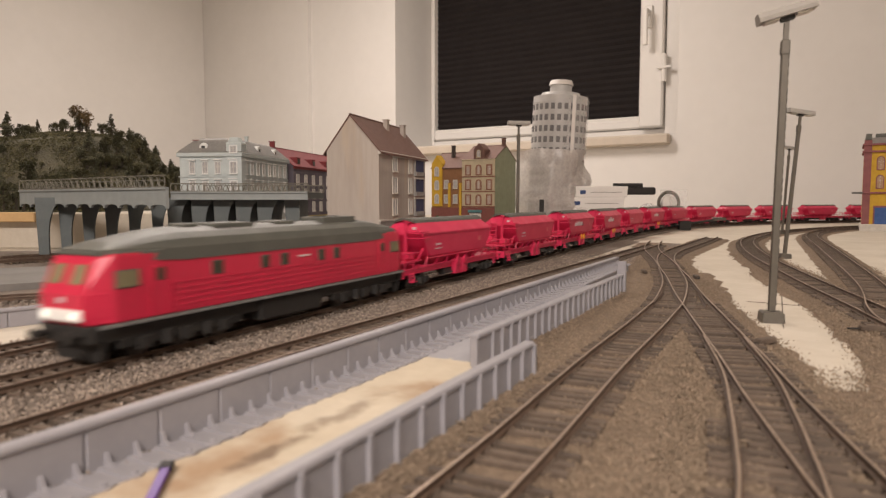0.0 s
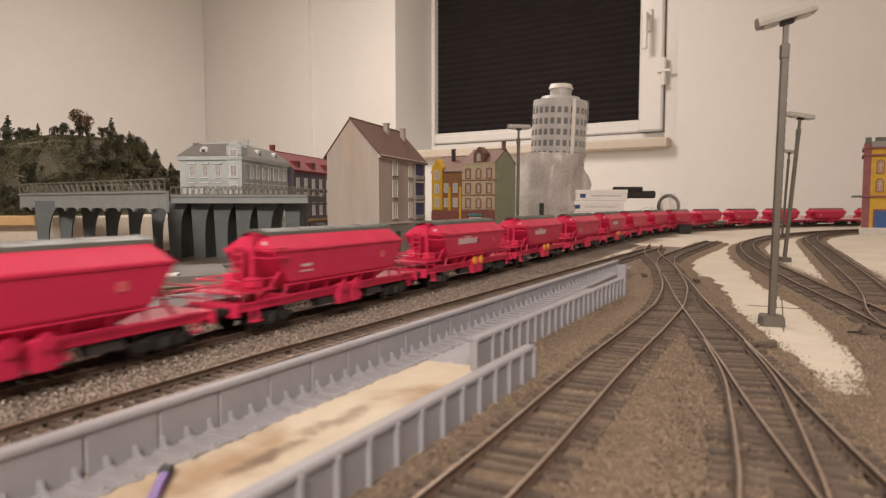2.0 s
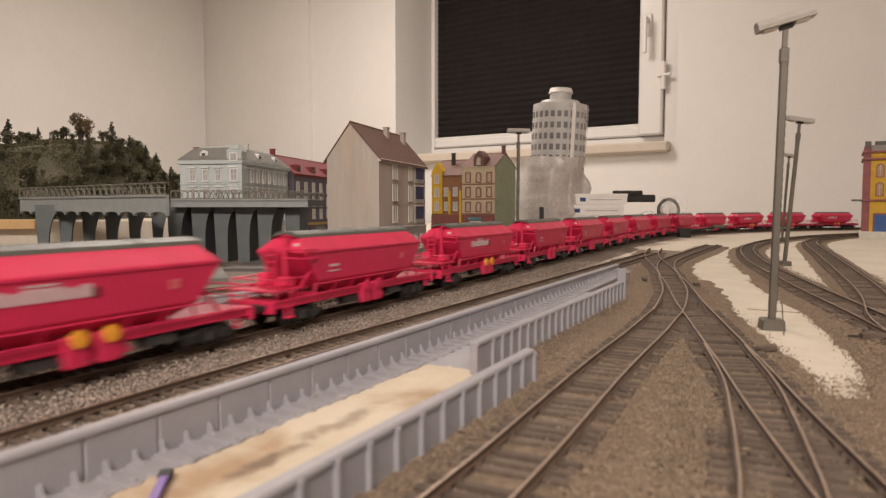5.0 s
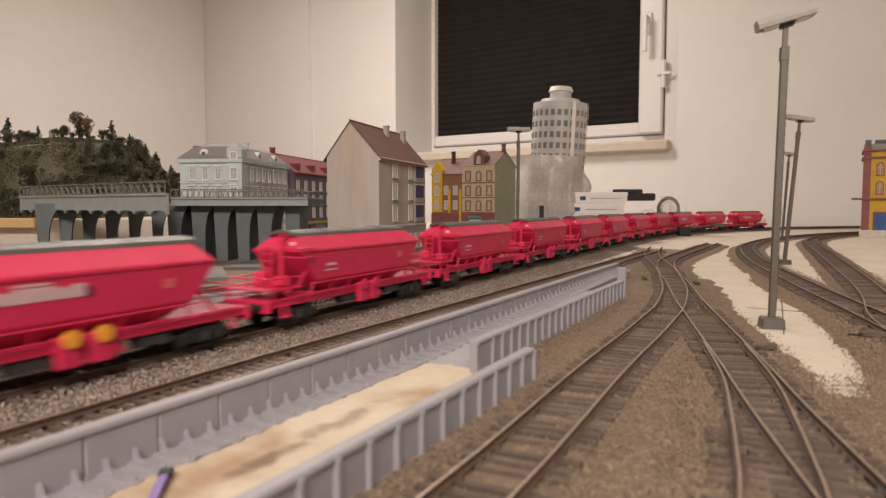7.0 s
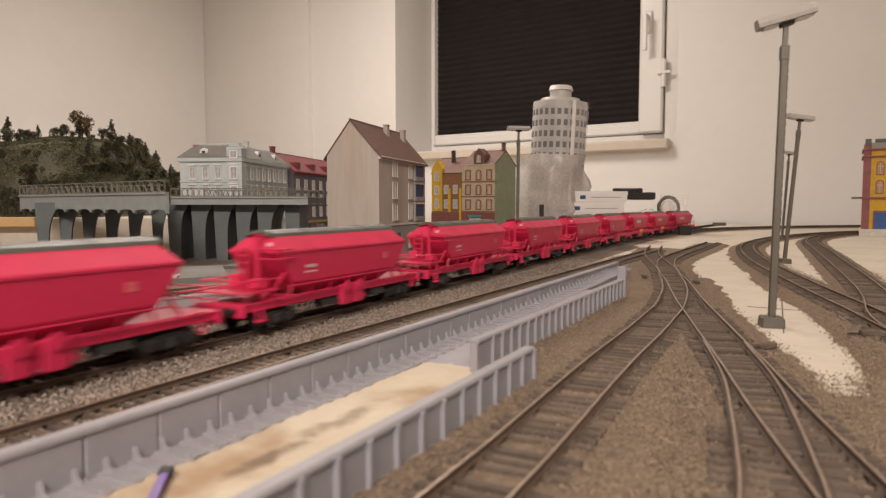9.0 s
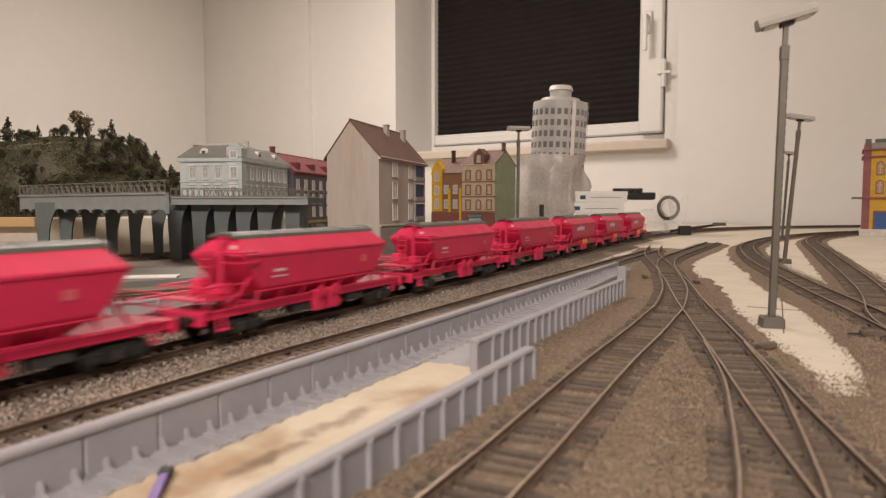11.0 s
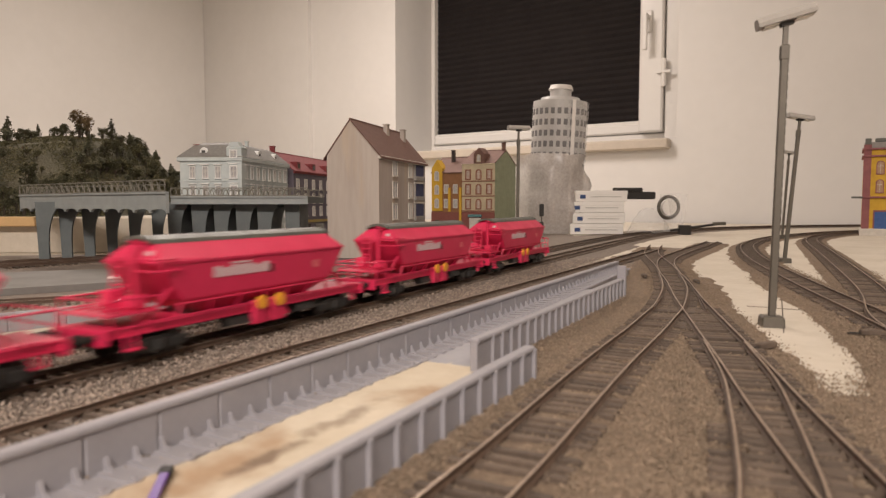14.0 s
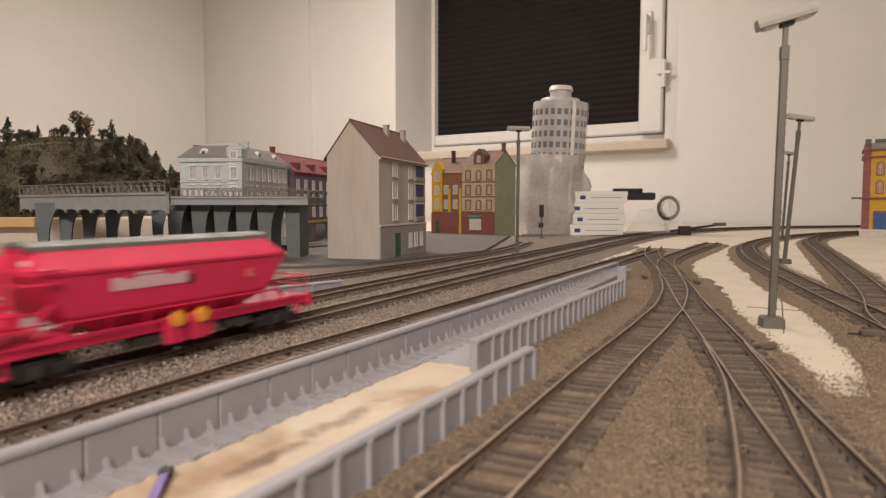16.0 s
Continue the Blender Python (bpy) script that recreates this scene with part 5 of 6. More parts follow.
# yellow factory house at the edge of the yard, on a pale base
PURPLEB = paint("purple_brick", (0.27, 0.095, 0.095), (0.21, 0.075, 0.078))
BLUED = paint("blue_door", (0.05, 0.11, 0.30))
AMBER = mat("amber_glass", (0.44, 0.28, 0.18), (0.33, 0.21, 0.13), 200, 0.2, bump=0.0)
h6 = empty("factory_house", pose(0.9580, 1.545, 0, 0, 0, -31), "yellow factory house with purple brick corners and blue door", "house", "model houses")
W6, D6 = 0.16, 0.12
part("wall", box(0, W6, 0, D6, 0.008, 0.192, bev=0.0005), OCHRE, h6)
part("base", box(-0.004, W6 + 0.004, -0.006, D6, GZ, 0.010, bev=0.0006), PALE_TRIM, h6)
for x0 in (0.0, 0.066, 0.138):
    part("pilaster", box(x0 - 0.0012, x0 + 0.014, -0.0030, 0.004, 0.0095, 0.200, bev=0.0004), PURPLEB, h6)
for z in (0.079, 0.172, 0.188):
    part("cornice", box(-0.004, W6 + 0.004, -0.0060, D6, z, z + 0.004, bev=0.0005), PURPLEB, h6)
part("canopy", box(-0.022, 0.0, -0.010, 0.03, 0.079, 0.083), ROOFG, h6)
for x0 in (0.0, 0.066, 0.138):
    part("finial", box(x0 + 0.001, x0 + 0.013, -0.004, 0.006, 0.200, 0.214, bev=0.0006), ROOFG, h6)
part("parapet", box(0, W6, 0.002, D6, 0.192, 0.2055), GREYWALL2, h6)
part("gutter_box", box(0.02, 0.06, 0.004, 0.03, 0.2055, 0.214, bev=0.001), ROOFG, h6)
for z in (0.092, 0.134):
    for u in (0.032, 0.055, 0.098, 0.122):
        window_on(h6, facade_matrix(u, z, 0, W6, D6), 0.0120, 0.0275, PURPLEB, arch=True, surround=0.001, glass=AMBER)
part("door", box(0.024, 0.056, -0.0016, 0.002, 0.0095, 0.048), BLUED, h6, "blue double door")
part("door_frame", box(0.021, 0.059, -0.0010, 0.002, 0.0095, 0.052), PURPLEB, h6)


# ---- road bridge on slender piers ----
def railing(parent, p, q, height, n, rings=2, r=0.0004):
    p, q = Vector(p), Vector(q)
    rail = new("railing")
    rail.parent = parent
    for z in (0.0006, height):
        part("rail_bar", tube(p + Vector((0, 0, z)), q + Vector((0, 0, z)), r * 1.2, 6), BRIDGERAIL, rail)
    d = (q - p) / n
    u = d.normalized()
    for i in range(n + 1):
        if i % 3 == 0:
            o = p + d * i
            part("baluster", tube(o, o + Vector((0, 0, height)), r, 6), BRIDGERAIL, rail)
    for i in range(n):
        c = p + d * (i + 0.5) + Vector((0, 0, height / 2))
        bm = bmesh.new()
        m = 14
        ro = min(d.length * 0.46, height * 0.45)
        side = u.cross(Vector((0, 0, 1)))
        rows = []
        for k in range(m):
            a = 2 * math.pi * k / m
            e = u * math.cos(a) * ro + Vector((0, 0, math.sin(a) * height * 0.45))
            o = e.normalized()
            rows.append([bm.verts.new(c + e + o * r * math.cos(b) + side * r * math.sin(b)) for b in (0, math.pi / 2, math.pi, 1.5 * math.pi)])
        for k in range(m):
            A, B = rows[k], rows[(k + 1) % m]
            for j in range(4):
                bm.faces.new((A[j], A[(j + 1) % 4], B[(j + 1) % 4], B[j]))
        part("ring", bm, BRIDGERAIL, rail)
    return rail


BRIDGERAIL = mat("railing_bronze", (0.20, 0.185, 0.15), (0.15, 0.14, 0.115), 200, 0.6, 0.2, bump=0.0)
DECKG = mat("bridge_fascia", (0.265, 0.285, 0.28), (0.22, 0.237, 0.232), 70, 0.6, bump=0.15)
br = empty("road_bridge", None, "grey-green steel road bridge with ring railing and arched piers", "bridge")


def deck_section(p, q, z0, z1, rail_h, rings, arcs, back):
    """A deck from p to q (front edge), with a scalloped lower fascia."""
    p, q, bl, br_ = (Vector((*c, 0)) for c in (p, q, *back))
    u = (q - p).normalized()
    L = (q - p).length
    m = Matrix(((u.x, -u.y, 0, p.x), (u.y, u.x, 0, p.y), (0, 0, 1, 0), (0, 0, 0, 1)))
    bm = bmesh.new()
    out = [(0, z1), (0, z0)]
    if arcs:
        step = L / arcs
        for i in range(arcs):
            for k in range(0, 9):
                a = math.pi * k / 8
                out.append((step * (i + 0.5 - 0.46 * math.cos(a)), z0 + 0.0040 * math.sin(a) ** 0.7))
    out += [(L, z0), (L, z1)]
    add_prism(bm, out, 1, 0.0, 0.0030)
    fa = part("fascia", bm, DECKG, br)
    fa.matrix_basis = m
    ob = part("edge_beam", box(0, L, -0.0016, 0.0034, z1 - 0.0016, z1 + 0.0006, bev=0.0003), DECKG, br)
    ob.matrix_basis = m
    inset = Vector((-u.y, u.x, 0)) * 0.0031
    bm = bmesh.new()
    add_prism(bm, [(c.x, c.y) for c in (p + inset, q + inset, br_, bl)], 2, z1 - 0.008, z1 - 0.0002)
    part("deck", bm, STEELG, br)
    for a, b in ((p, q), (bl, br_)):
        railing(br, a + Vector((0, 0, z1 + 0.0006)), b + Vector((0, 0, z1 + 0.0006)), rail_h, rings)


deck_section((-0.5380, 0.860), (-0.2700, 0.660), 0.0560, 0.0762, 0.0118, 26, 11, ((-0.600, 0.975), (-0.3340, 0.815)))
deck_section((-0.3360, 0.835), (-0.1660, 0.8300), 0.0648, 0.0742, 0.0100, 24, 0, ((-0.336, 0.950), (-0.166, 0.945)))


def pier(x, y, turn, z1, foot, spread, deep=0.004):
    """A blade pier, its colour darkened for the deck's shade, with a quarter-arch bracket on its right."""
    bm = bmesh.new()
    out = [(-0.0075, GZ), (foot, GZ), (foot, 0.022)]
    for k in range(1, 9):
        a = math.pi / 2 * k / 8
        out.append((foot + spread * (1 - math.cos(a)), 0.022 + (z1 - 0.026) * math.sin(a)))
    out += [(foot + spread, z1), (-0.0105, z1)]
    add_prism(bm, out, 1, 0.0, deep)
    ob = part("pier", bm, STEELG, br)
    ob.matrix_basis = pose(x, y, 0, 0, 0, turn)


for x, y in ((-0.4717, 0.800), (-0.4557, 0.820), (-0.4383, 0.840), (-0.4196, 0.860), (-0.3995, 0.880), (-0.3780, 0.900)):
    pier(x, y, 10, 0.0675, 0.0035, 0.0175)
for i, px in enumerate((-0.352, -0.3215, -0.2935, -0.2660, -0.2390, -0.2040)):
    pier(px + 0.016, 0.848, 0, 0.0650, 0.0065 if i < 5 else 0.008, 0.009 if i < 5 else 0.0, 0.055)

# pale plaster plinth with a wooden edge behind the bridge, and the wooded hill on it
plinth = part("plinth", box(-1.15, -0.30, 0.985, 1.55, GZ, 0.0455, bev=0.0015), PLASTER)
tagged(plinth, "white plaster plinth under the wooded hill", "plinth", kind="structure")
TIMBER = mat("pale_timber", (0.55, 0.36, 0.17), (0.47, 0.30, 0.14), 30, 0.7)
edge = part("timber_edge", box(-1.15, -0.586, 0.968, 0.985, 0.0330, 0.0470, bev=0.001), TIMBER)
tagged(edge, "pale timber edging along the plaster plinth", "board")

# ---- unseen housings added at the two ceiling lamps above the board ----
for x, y, _ in LAMPS:
    lt = empty("ceiling_light", pose(x, y, 1.549), "unseen long white ceiling light added above the board", "ceiling light", "ceiling lights")
    part("housing", box(-0.62, 0.62, -0.19, 0.19, -0.03, 0.0, bev=0.006), CEIL, lt)

# ---- wooded hill ----
def hill_height(x, y):
    def ease(k):
        k = min(1, max(0, k))
        return k * k * (3 - 2 * k)
    flank = 0.30 * ease((-0.522 - x) / 0.07) + 0.70 * ease((-0.566 - x) / 0.15)
    front = ease((y - 1.06) / 0.37)
    z = 0.158 * flank * front * (1 - 0.10 * ease((-0.80 - x) / 0.3))
    return 0.046 + z * (1 + 0.10 * noise.noise((x * 9, y * 9, 1.0)))


GRASS = mat("hill_grass", (0.060, 0.050, 0.021), (0.040, 0.035, 0.016), 14, 0.95, bump=0.8, bscale=260, bdist=0.004)
LEAF = mat("foliage_dark", (0.088, 0.082, 0.040), (0.055, 0.055, 0.029), 60, 0.9, bump=0.0, island=0.4)
LEAF2 = mat("foliage_olive", (0.098, 0.086, 0.037), (0.064, 0.060, 0.026), 60, 0.9, bump=0.0, island=0.4)
LEAF3 = mat("foliage_autumn", (0.20, 0.13, 0.06), (0.13, 0.09, 0.045), 60, 0.9, bump=0.0, island=0.4)
BARK = mat("bark", (0.06, 0.045, 0.03), (0.04, 0.03, 0.02), 200, 0.9)
verts, faces = [], []
NX, NY = 90, 60
for i in range(NX + 1):
    for j in range(NY + 1):
        x, y = -1.25 + 0.725 * i / NX, 1.03 + 0.53 * j / NY
        verts.append((x, y, hill_height(x, y)))
for i in range(NX):
    for j in range(NY):
        a = i * (NY + 1) + j
        faces.append((a, a + NY + 1, a + NY + 2, a + 1))
hill = obj("hill", verts, faces, GRASS, smooth=True)
tagged(hill, "olive-green model hill with mown slopes and woods", "hill", kind="structure")


def leaf_cloud(n, blobs, size, rnd):
    """Many small leaf cards of random tilt, spread over a few uneven clumps."""
    v, f = [], []
    for _ in range(n):
        c, r = rnd.choice(blobs)
        d = Vector((rnd.gauss(0, 1), rnd.gauss(0, 1), rnd.gauss(0, 1))).normalized() * r * rnd.uniform(0.55, 1.0)
        p = Vector(c) + Vector((d.x, d.y, d.z * 0.9))
        u = Vector((rnd.gauss(0, 1), rnd.gauss(0, 1), rnd.gauss(0, 1))).normalized()
        w = u.orthogonal().normalized()
        s = size * rnd.uniform(0.6, 1.3)
        k = len(v)
        v += [p - u * s, p + w * s * 0.6, p + u * s, p - w * s * 0.6]
        f.append((k, k + 1, k + 2, k + 3))
    return v, f


def tree_kind(seed, conifer, material, height):
    rnd = random.Random(seed)
    bm = bmesh.new()
    add_tube(bm, (0, 0, -0.004), (0, 0, height * 0.8), height * 0.045, 7, height * 0.012)
    blobs = []
    if conifer:
        for i in range(9):
            k = i / 8
            r = height * 0.24 * (1 - k) + height * 0.03
            for j in range(4):
                a = rnd.uniform(0, 6.28)
                blobs.append(((math.cos(a) * r * 0.6, math.sin(a) * r * 0.6, height * (0.18 + 0.8 * k)), r * 0.7))
    else:
        for i in range(11):
            a, q = rnd.uniform(0, 6.28), rnd.uniform(0, 1)
            o = Vector((math.cos(a) * q * height * 0.27, math.sin(a) * q * height * 0.27, height * rnd.uniform(0.42, 0.92)))
            blobs.append((o, height * rnd.uniform(0.11, 0.19)))
            add_tube(bm, (0, 0, height * 0.3), o, height * 0.014, 5, height * 0.005)
    t = empty("tree", None, "", "tree", "trees on the hill")
    part("trunk", bm, BARK, t)
    v, f = leaf_cloud(700, blobs, height * 0.038, rnd)
    obj("crown", v, f, material, t)
    return t


kinds = [(tree_kind(1, False, LEAF, 0.05), "dark green rounded model tree on the hill"), (tree_kind(2, False, LEAF2, 0.05), "olive green rounded model tree on the hill"),
         (tree_kind(3, True, LEAF, 0.058), "dark green conifer model tree on the hill"), (tree_kind(4, False, LEAF3, 0.055), "brown autumn model tree on the hill")]
rnd = random.Random(5)
placed = set()


def plant(k, x, y, s=1.0):
    src, label = kinds[k]
    m = pose(x, y, hill_height(x, y) - 0.003, 0, 0, rnd.uniform(0, 360))
    if k in placed:
        t = copy_thing(src, m)
    else:
        placed.add(k)
        t = src
        t.matrix_basis = m
    t.scale = (s, s, s * rnd.uniform(0.9, 1.15))
    tagged(t, label)


for i in range(58):       # woods along the crest
    x = rnd.uniform(-1.15, -0.60)
    plant(rnd.choice((0, 0, 1, 1, 2)), x, 1.43 + rnd.uniform(0, 0.12), rnd.uniform(0.38, 0.66))
for i in range(48):       # down the right flank
    x = rnd.uniform(-0.69, -0.54)
    plant(rnd.choice((0, 1, 1, 2)), x, rnd.uniform(1.18, 1.48), rnd.uniform(0.40, 0.75))
for i in range(60):       # dark woods low on the front slope
    plant(rnd.choice((0, 0, 0, 1, 2)), rnd.uniform(-1.0, -0.57), rnd.uniform(1.05, 1.17), rnd.uniform(0.7, 1.1))
for i in range(64):
    plant(rnd.choice((0, 0, 2)), rnd.uniform(-1.05, -0.86), rnd.uniform(1.16, 1.40), rnd.uniform(0.6, 1.1))
for i in range(14):
    plant(rnd.choice((1, 0)), rnd.uniform(-0.86, -0.64), rnd.uniform(1.22, 1.42), rnd.uniform(0.3, 0.5))
for i in range(42):
    plant(rnd.choice((0, 0, 1, 1, 2)), rnd.uniform(-0.68, -0.530), rnd.uniform(1.28, 1.56), rnd.uniform(0.5, 0.85))
for i in range(34):
    plant(rnd.choice((0, 1, 1, 2)), rnd.uniform(-0.66, -0.525), rnd.uniform(1.12, 1.36), rnd.uniform(0.45, 0.8))
plant(3, -0.775, 1.455, 1.15)
plant(3, -0.757, 1.450, 0.85)
plant(2, -0.705, 1.45, 0.9)
plant(2, -0.925, 1.45, 1.0)

# low scrub over the slopes
rs_ = random.Random(9)
v, f = [], []
for _ in range(60000):
    x, y = rs_.uniform(-1.15, -0.55), rs_.uniform(1.05, 1.5)
    if noise.noise((x * 14, y * 14, 4)) < -0.15 + rs_.uniform(-0.2, 0.1):
        continue
    p = Vector((x, y, hill_height(x, y) + rs_.uniform(0, 0.002)))
    u = Vector((rs_.gauss(0, 1), rs_.gauss(0, 1), rs_.gauss(0, 1))).normalized()
    w = u.orthogonal().normalized()
    s = rs_.uniform(0.0009, 0.0019)
    k = len(v)
    v += [p - u * s, p + w * s * 0.7, p + u * s, p - w * s * 0.7]
    f.append((k, k + 1, k + 2, k + 3))
tagged(obj("scrub", v, f, LEAF2), "olive-brown scrub on the slopes of the hill", "scrub", kind="stuff")

# ---- round tower in a crumpled clear bag ----
TOWERW = mat("tower_grey", (0.50, 0.485, 0.47), (0.43, 0.42, 0.405), 60, 0.35, bump=0.1)
TOWERG = mat("tower_glass", (0.15, 0.145, 0.145), (0.20, 0.19, 0.19), 60, 0.15, bump=0.0)
tw = empty("round_tower", pose(0.2765, 1.690, GZ, 0.5, 2.4, -10), "grey round office tower model wrapped in a clear bag", "tower", "model houses")
part("shaft", tube((0, 0, 0), (0, 0, 0.322), 0.0655, 64), TOWERW, tw)
me = None
for fl_ in range(11):
    z = 0.026 + fl_ * 0.0262
    for k in range(26):
        a = 2 * math.pi * k / 26
        if k in (21, 22):
            continue
        if me is None:
            bm = bmesh.new()
            add_box(bm, -0.0046, 0.0046, -0.0006, 0.0008, 0, 0.0142, bev=0.0003)
            ob = part("window", bm, TOWERG, tw)
            me = ob.data
        else:
            ob = new("window", me)
            ob.parent = tw
        ob.matrix_basis = Matrix.Rotation(a, 4, "Z") @ Matrix.Translation((0, 0.0655, z))
    part("floor_band", tube((0, 0, z + 0.0180), (0, 0, z + 0.0195), 0.0664, 64), TOWERW, tw)
part("fin", box(0.030, 0.038, -0.0640, -0.0560, 0.03, 0.322), WHITE, tw, "pale vertical fin")
part("roof_rim", tube((0, 0, 0.322), (0, 0, 0.332), 0.050, 48, 0.046), TOWERW, tw)
part("penthouse", tube((0, 0, 0.332), (0, 0, 0.352), 0.026, 32), TOWERW, tw)
part("cap", tube((0, 0, 0.352), (0, 0, 0.363), 0.030, 32, 0.026), WHITE, tw)

FOIL = bpy.data.materials.new("clear_foil")
FOIL.use_nodes = True
nt = FOIL.node_tree
pb = nt.nodes["Principled BSDF"]
pb.inputs["Base Color"].default_value = (0.86, 0.85, 0.84, 1)
pb.inputs["Roughness"].default_value = 0.16
tr = nt.nodes.new("ShaderNodeBsdfTransparent")
mx = nt.nodes.new("ShaderNodeMixShader")
nz = nt.nodes.new("ShaderNodeTexNoise")
nz.inputs["Scale"].default_value = 35
mrn = nt.nodes.new("ShaderNodeMapRange")
mrn.inputs["To Min"].default_value, mrn.inputs["To Max"].default_value = 0.05, 0.34
nt.links.new(nz.outputs["Fac"], mrn.inputs["Value"])
nt.links.new(mrn.outputs[0], mx.inputs[0])
nt.links.new(tr.outputs[0], mx.inputs[1])
nt.links.new(pb.outputs[0], mx.inputs[2])
nt.links.new(mx.outputs[0], nt.nodes["Material Output"].inputs["Surface"])


CLOUDY = FOIL.copy()
CLOUDY.name = "cloudy_foil"
CLOUDY.node_tree.nodes["Principled BSDF"].inputs["Base Color"].default_value = (0.60, 0.55, 0.51, 1)
CLOUDY.node_tree.nodes["Principled BSDF"].inputs["Roughness"].default_value = 0.28
for nd in CLOUDY.node_tree.nodes:
    if nd.type == "MAP_RANGE":
        nd.inputs["To Min"].default_value, nd.inputs["To Max"].default_value = 0.42, 0.78


def crumpled(name, rings, n, amp, seed, label):
    """A crumpled sheet wrapped round an axis; rings of (height, radius)."""
    verts, faces = [], []
    for i, (z, r) in enumerate(rings):
        for k in range(n):
            a = 2 * math.pi * k / n
            d = 1 + amp * noise.noise((math.cos(a) * 2.2 + seed, math.sin(a) * 2.2, z * 22)) + amp * 0.6 * noise.noise((math.cos(a) * 6, math.sin(a) * 6 + seed, z * 60))
            verts.append((math.cos(a) * r * d, math.sin(a) * r * d, z + 0.004 * noise.noise((a * 3, z * 40, seed))))
    for i in range(len(rings) - 1):
        for k in range(n):
            faces.append((i * n + k, i * n + (k + 1) % n, (i + 1) * n + (k + 1) % n, (i + 1) * n + k))
    ob = obj(name, verts, faces, FOIL, smooth=True)
    return ob


bag = crumpled("plastic_bag", [(GZ + 0.001 + 0.0190 * i, 0.074 + 0.016 * math.sin(min(1, i / 4.5) * 2.2) - 0.0018 * max(0, i - 7)) for i in range(11)], 44, 0.15, 3.0, "")
bag.data.materials[0] = CLOUDY
bag.matrix_basis = pose(0.268, 1.682, 0)
tagged(bag, "crumpled clear plastic bag pulled over the tower's foot", "plastic bag")
bag2 = crumpled("plastic_bag", [(0.17 + 0.012 * i, 0.0672) for i in range(13)], 48, 0.012, 8.0, "")
bag2.matrix_basis = pose(0.2795, 1.690, 0, 0.5, 2.4, 0)
tagged(bag2, "tight clear plastic sleeve round the tower top", "plastic bag")

# ---- stack of white boxes, reel, tools ----
CARD = mat("white_card", (0.86, 0.84, 0.80), (0.82, 0.80, 0.76), 30, 0.5, bump=0.05)
BLUEP = mat("blue_print", (0.03, 0.07, 0.20), (0.03, 0.06, 0.16), 100, 0.5, bump=0.0)
for k, (dx, wd) in enumerate(((0.0, 0.124), (0.006, 0.122), (-0.001, 0.127), (0.012, 0.122))):
    b = empty("carton", pose(0.302 + dx, 1.600, GZ + 0.0260 * k, 0, 0, -2 + k * 0.8), "white flat model carton lying in a stack", "box", "stacked cartons")
    part("tray", box(0, wd, 0, 0.07, 0.0002, 0.0250, bev=0.0008), CARD, b)
    part("lid_edge", box(-0.0007, wd + 0.0007, -0.0007, 0.0707, 0.0165, 0.0256, bev=0.0006), CARD, b)
    part("badge", box(0.010, 0.023, -0.0012, 0.0, 0.0070, 0.0160), BLUEP, b, "dark printed badge")
    part("print_bar", box(0.035, wd - 0.014, -0.0010, 0.0, 0.0105, 0.0118), LAMPH, b)
tool = empty("black_tool", pose(0.432, 1.640, 0.0775, 0, 0, 0), "black ribbed plastic tool lying across the cartons", "tool")
part("body", box(-0.02, 0.080, -0.012, 0.012, 0.0, 0.018, bev=0.003), DARK, tool)
part("grip", tube((-0.02, 0, 0.022), (0.05, 0, 0.022), 0.006, 14), DARK, tool)
for k in range(7):
    part("rib", box(-0.016 + 0.009 * k, -0.012 + 0.009 * k, -0.0125, 0.0125, 0.016, 0.0205, bev=0.001), DARK, tool)
reel = empty("wire_reel", pose(0.547, 1.640, 0.058, 0, 0, 10), "pale plastic wire reel standing on edge", "reel")
bm = bmesh.new()
rr = []
for k in range(28):
    a = 2 * math.pi * k / 28
    rr.append((math.cos(a) * 0.026, 0, math.sin(a) * 0.026))
for k in range(28):
    add_tube(bm, rr[k], rr[(k + 1) % 28], 0.0042, 8)
part("rim", bm, POLE, reel, "dark grey rim")
part("hub", tube((0, -0.006, 0), (0, 0.006, 0), 0.019, 28), CARD, reel)
hose = empty("clear_tube", pose(0.565, 1.655, 0.045), "cloudy clear plastic cup behind the reel", "cup")
part("cup", tube((0, 0, -0.0512), (0, 0, 0.045), 0.020, 24, 0.033), FOIL, hose)
heap = crumpled("plastic_bag", [(GZ + 0.0005 + 0.0072 * i, 0.052 - 0.0012 * i - 0.0004 * i * i) for i in range(9)] + [(0.056, 0.004)], 24, 0.20, 5.0, "")
heap.matrix_basis = pose(0.508, 1.668, 0)
tagged(heap, "crumpled clear plastic bag under the tool and reel", "plastic bag")
sig = empty("barrier_part", pose(0.573, 1.585, GZ + 0.0075, 0, 0, 2), "dark model signal lying loose on the board", "signal")
part("arm", tube((-0.040, 0, 0.003), (0.085, 0.0, 0.019), 0.0028, 8), DARK, sig)
part("box", box(-0.020, 0.008, -0.006, 0.006, -0.0075, 0.015, bev=0.001), DARK, sig)
part("counterweight", box(0.062, 0.092, -0.004, 0.004, 0.0150, 0.0225, bev=0.001), POLE, sig)

# small colour-light signal by the far tracks
sg = empty("light_signal", pose(0.207, 1.420, GZ), "small dark colour-light signal on a thin post", "signal")
part("post", tube((0, 0, 0), (0, 0, 0.056), 0.0012, 8), POLE, sg)
part("head", box(-0.0045, 0.0045, -0.003, 0.003, 0.046, 0.072, bev=0.0008), DARK, sg)
part("relay_box", box(-0.006, 0.004, -0.003, 0.004, 0.024, 0.034, bev=0.0008), DARK, sg)
part("foot", box(-0.005, 0.005, -0.005, 0.005, 0, 0.003), POLE, sg)

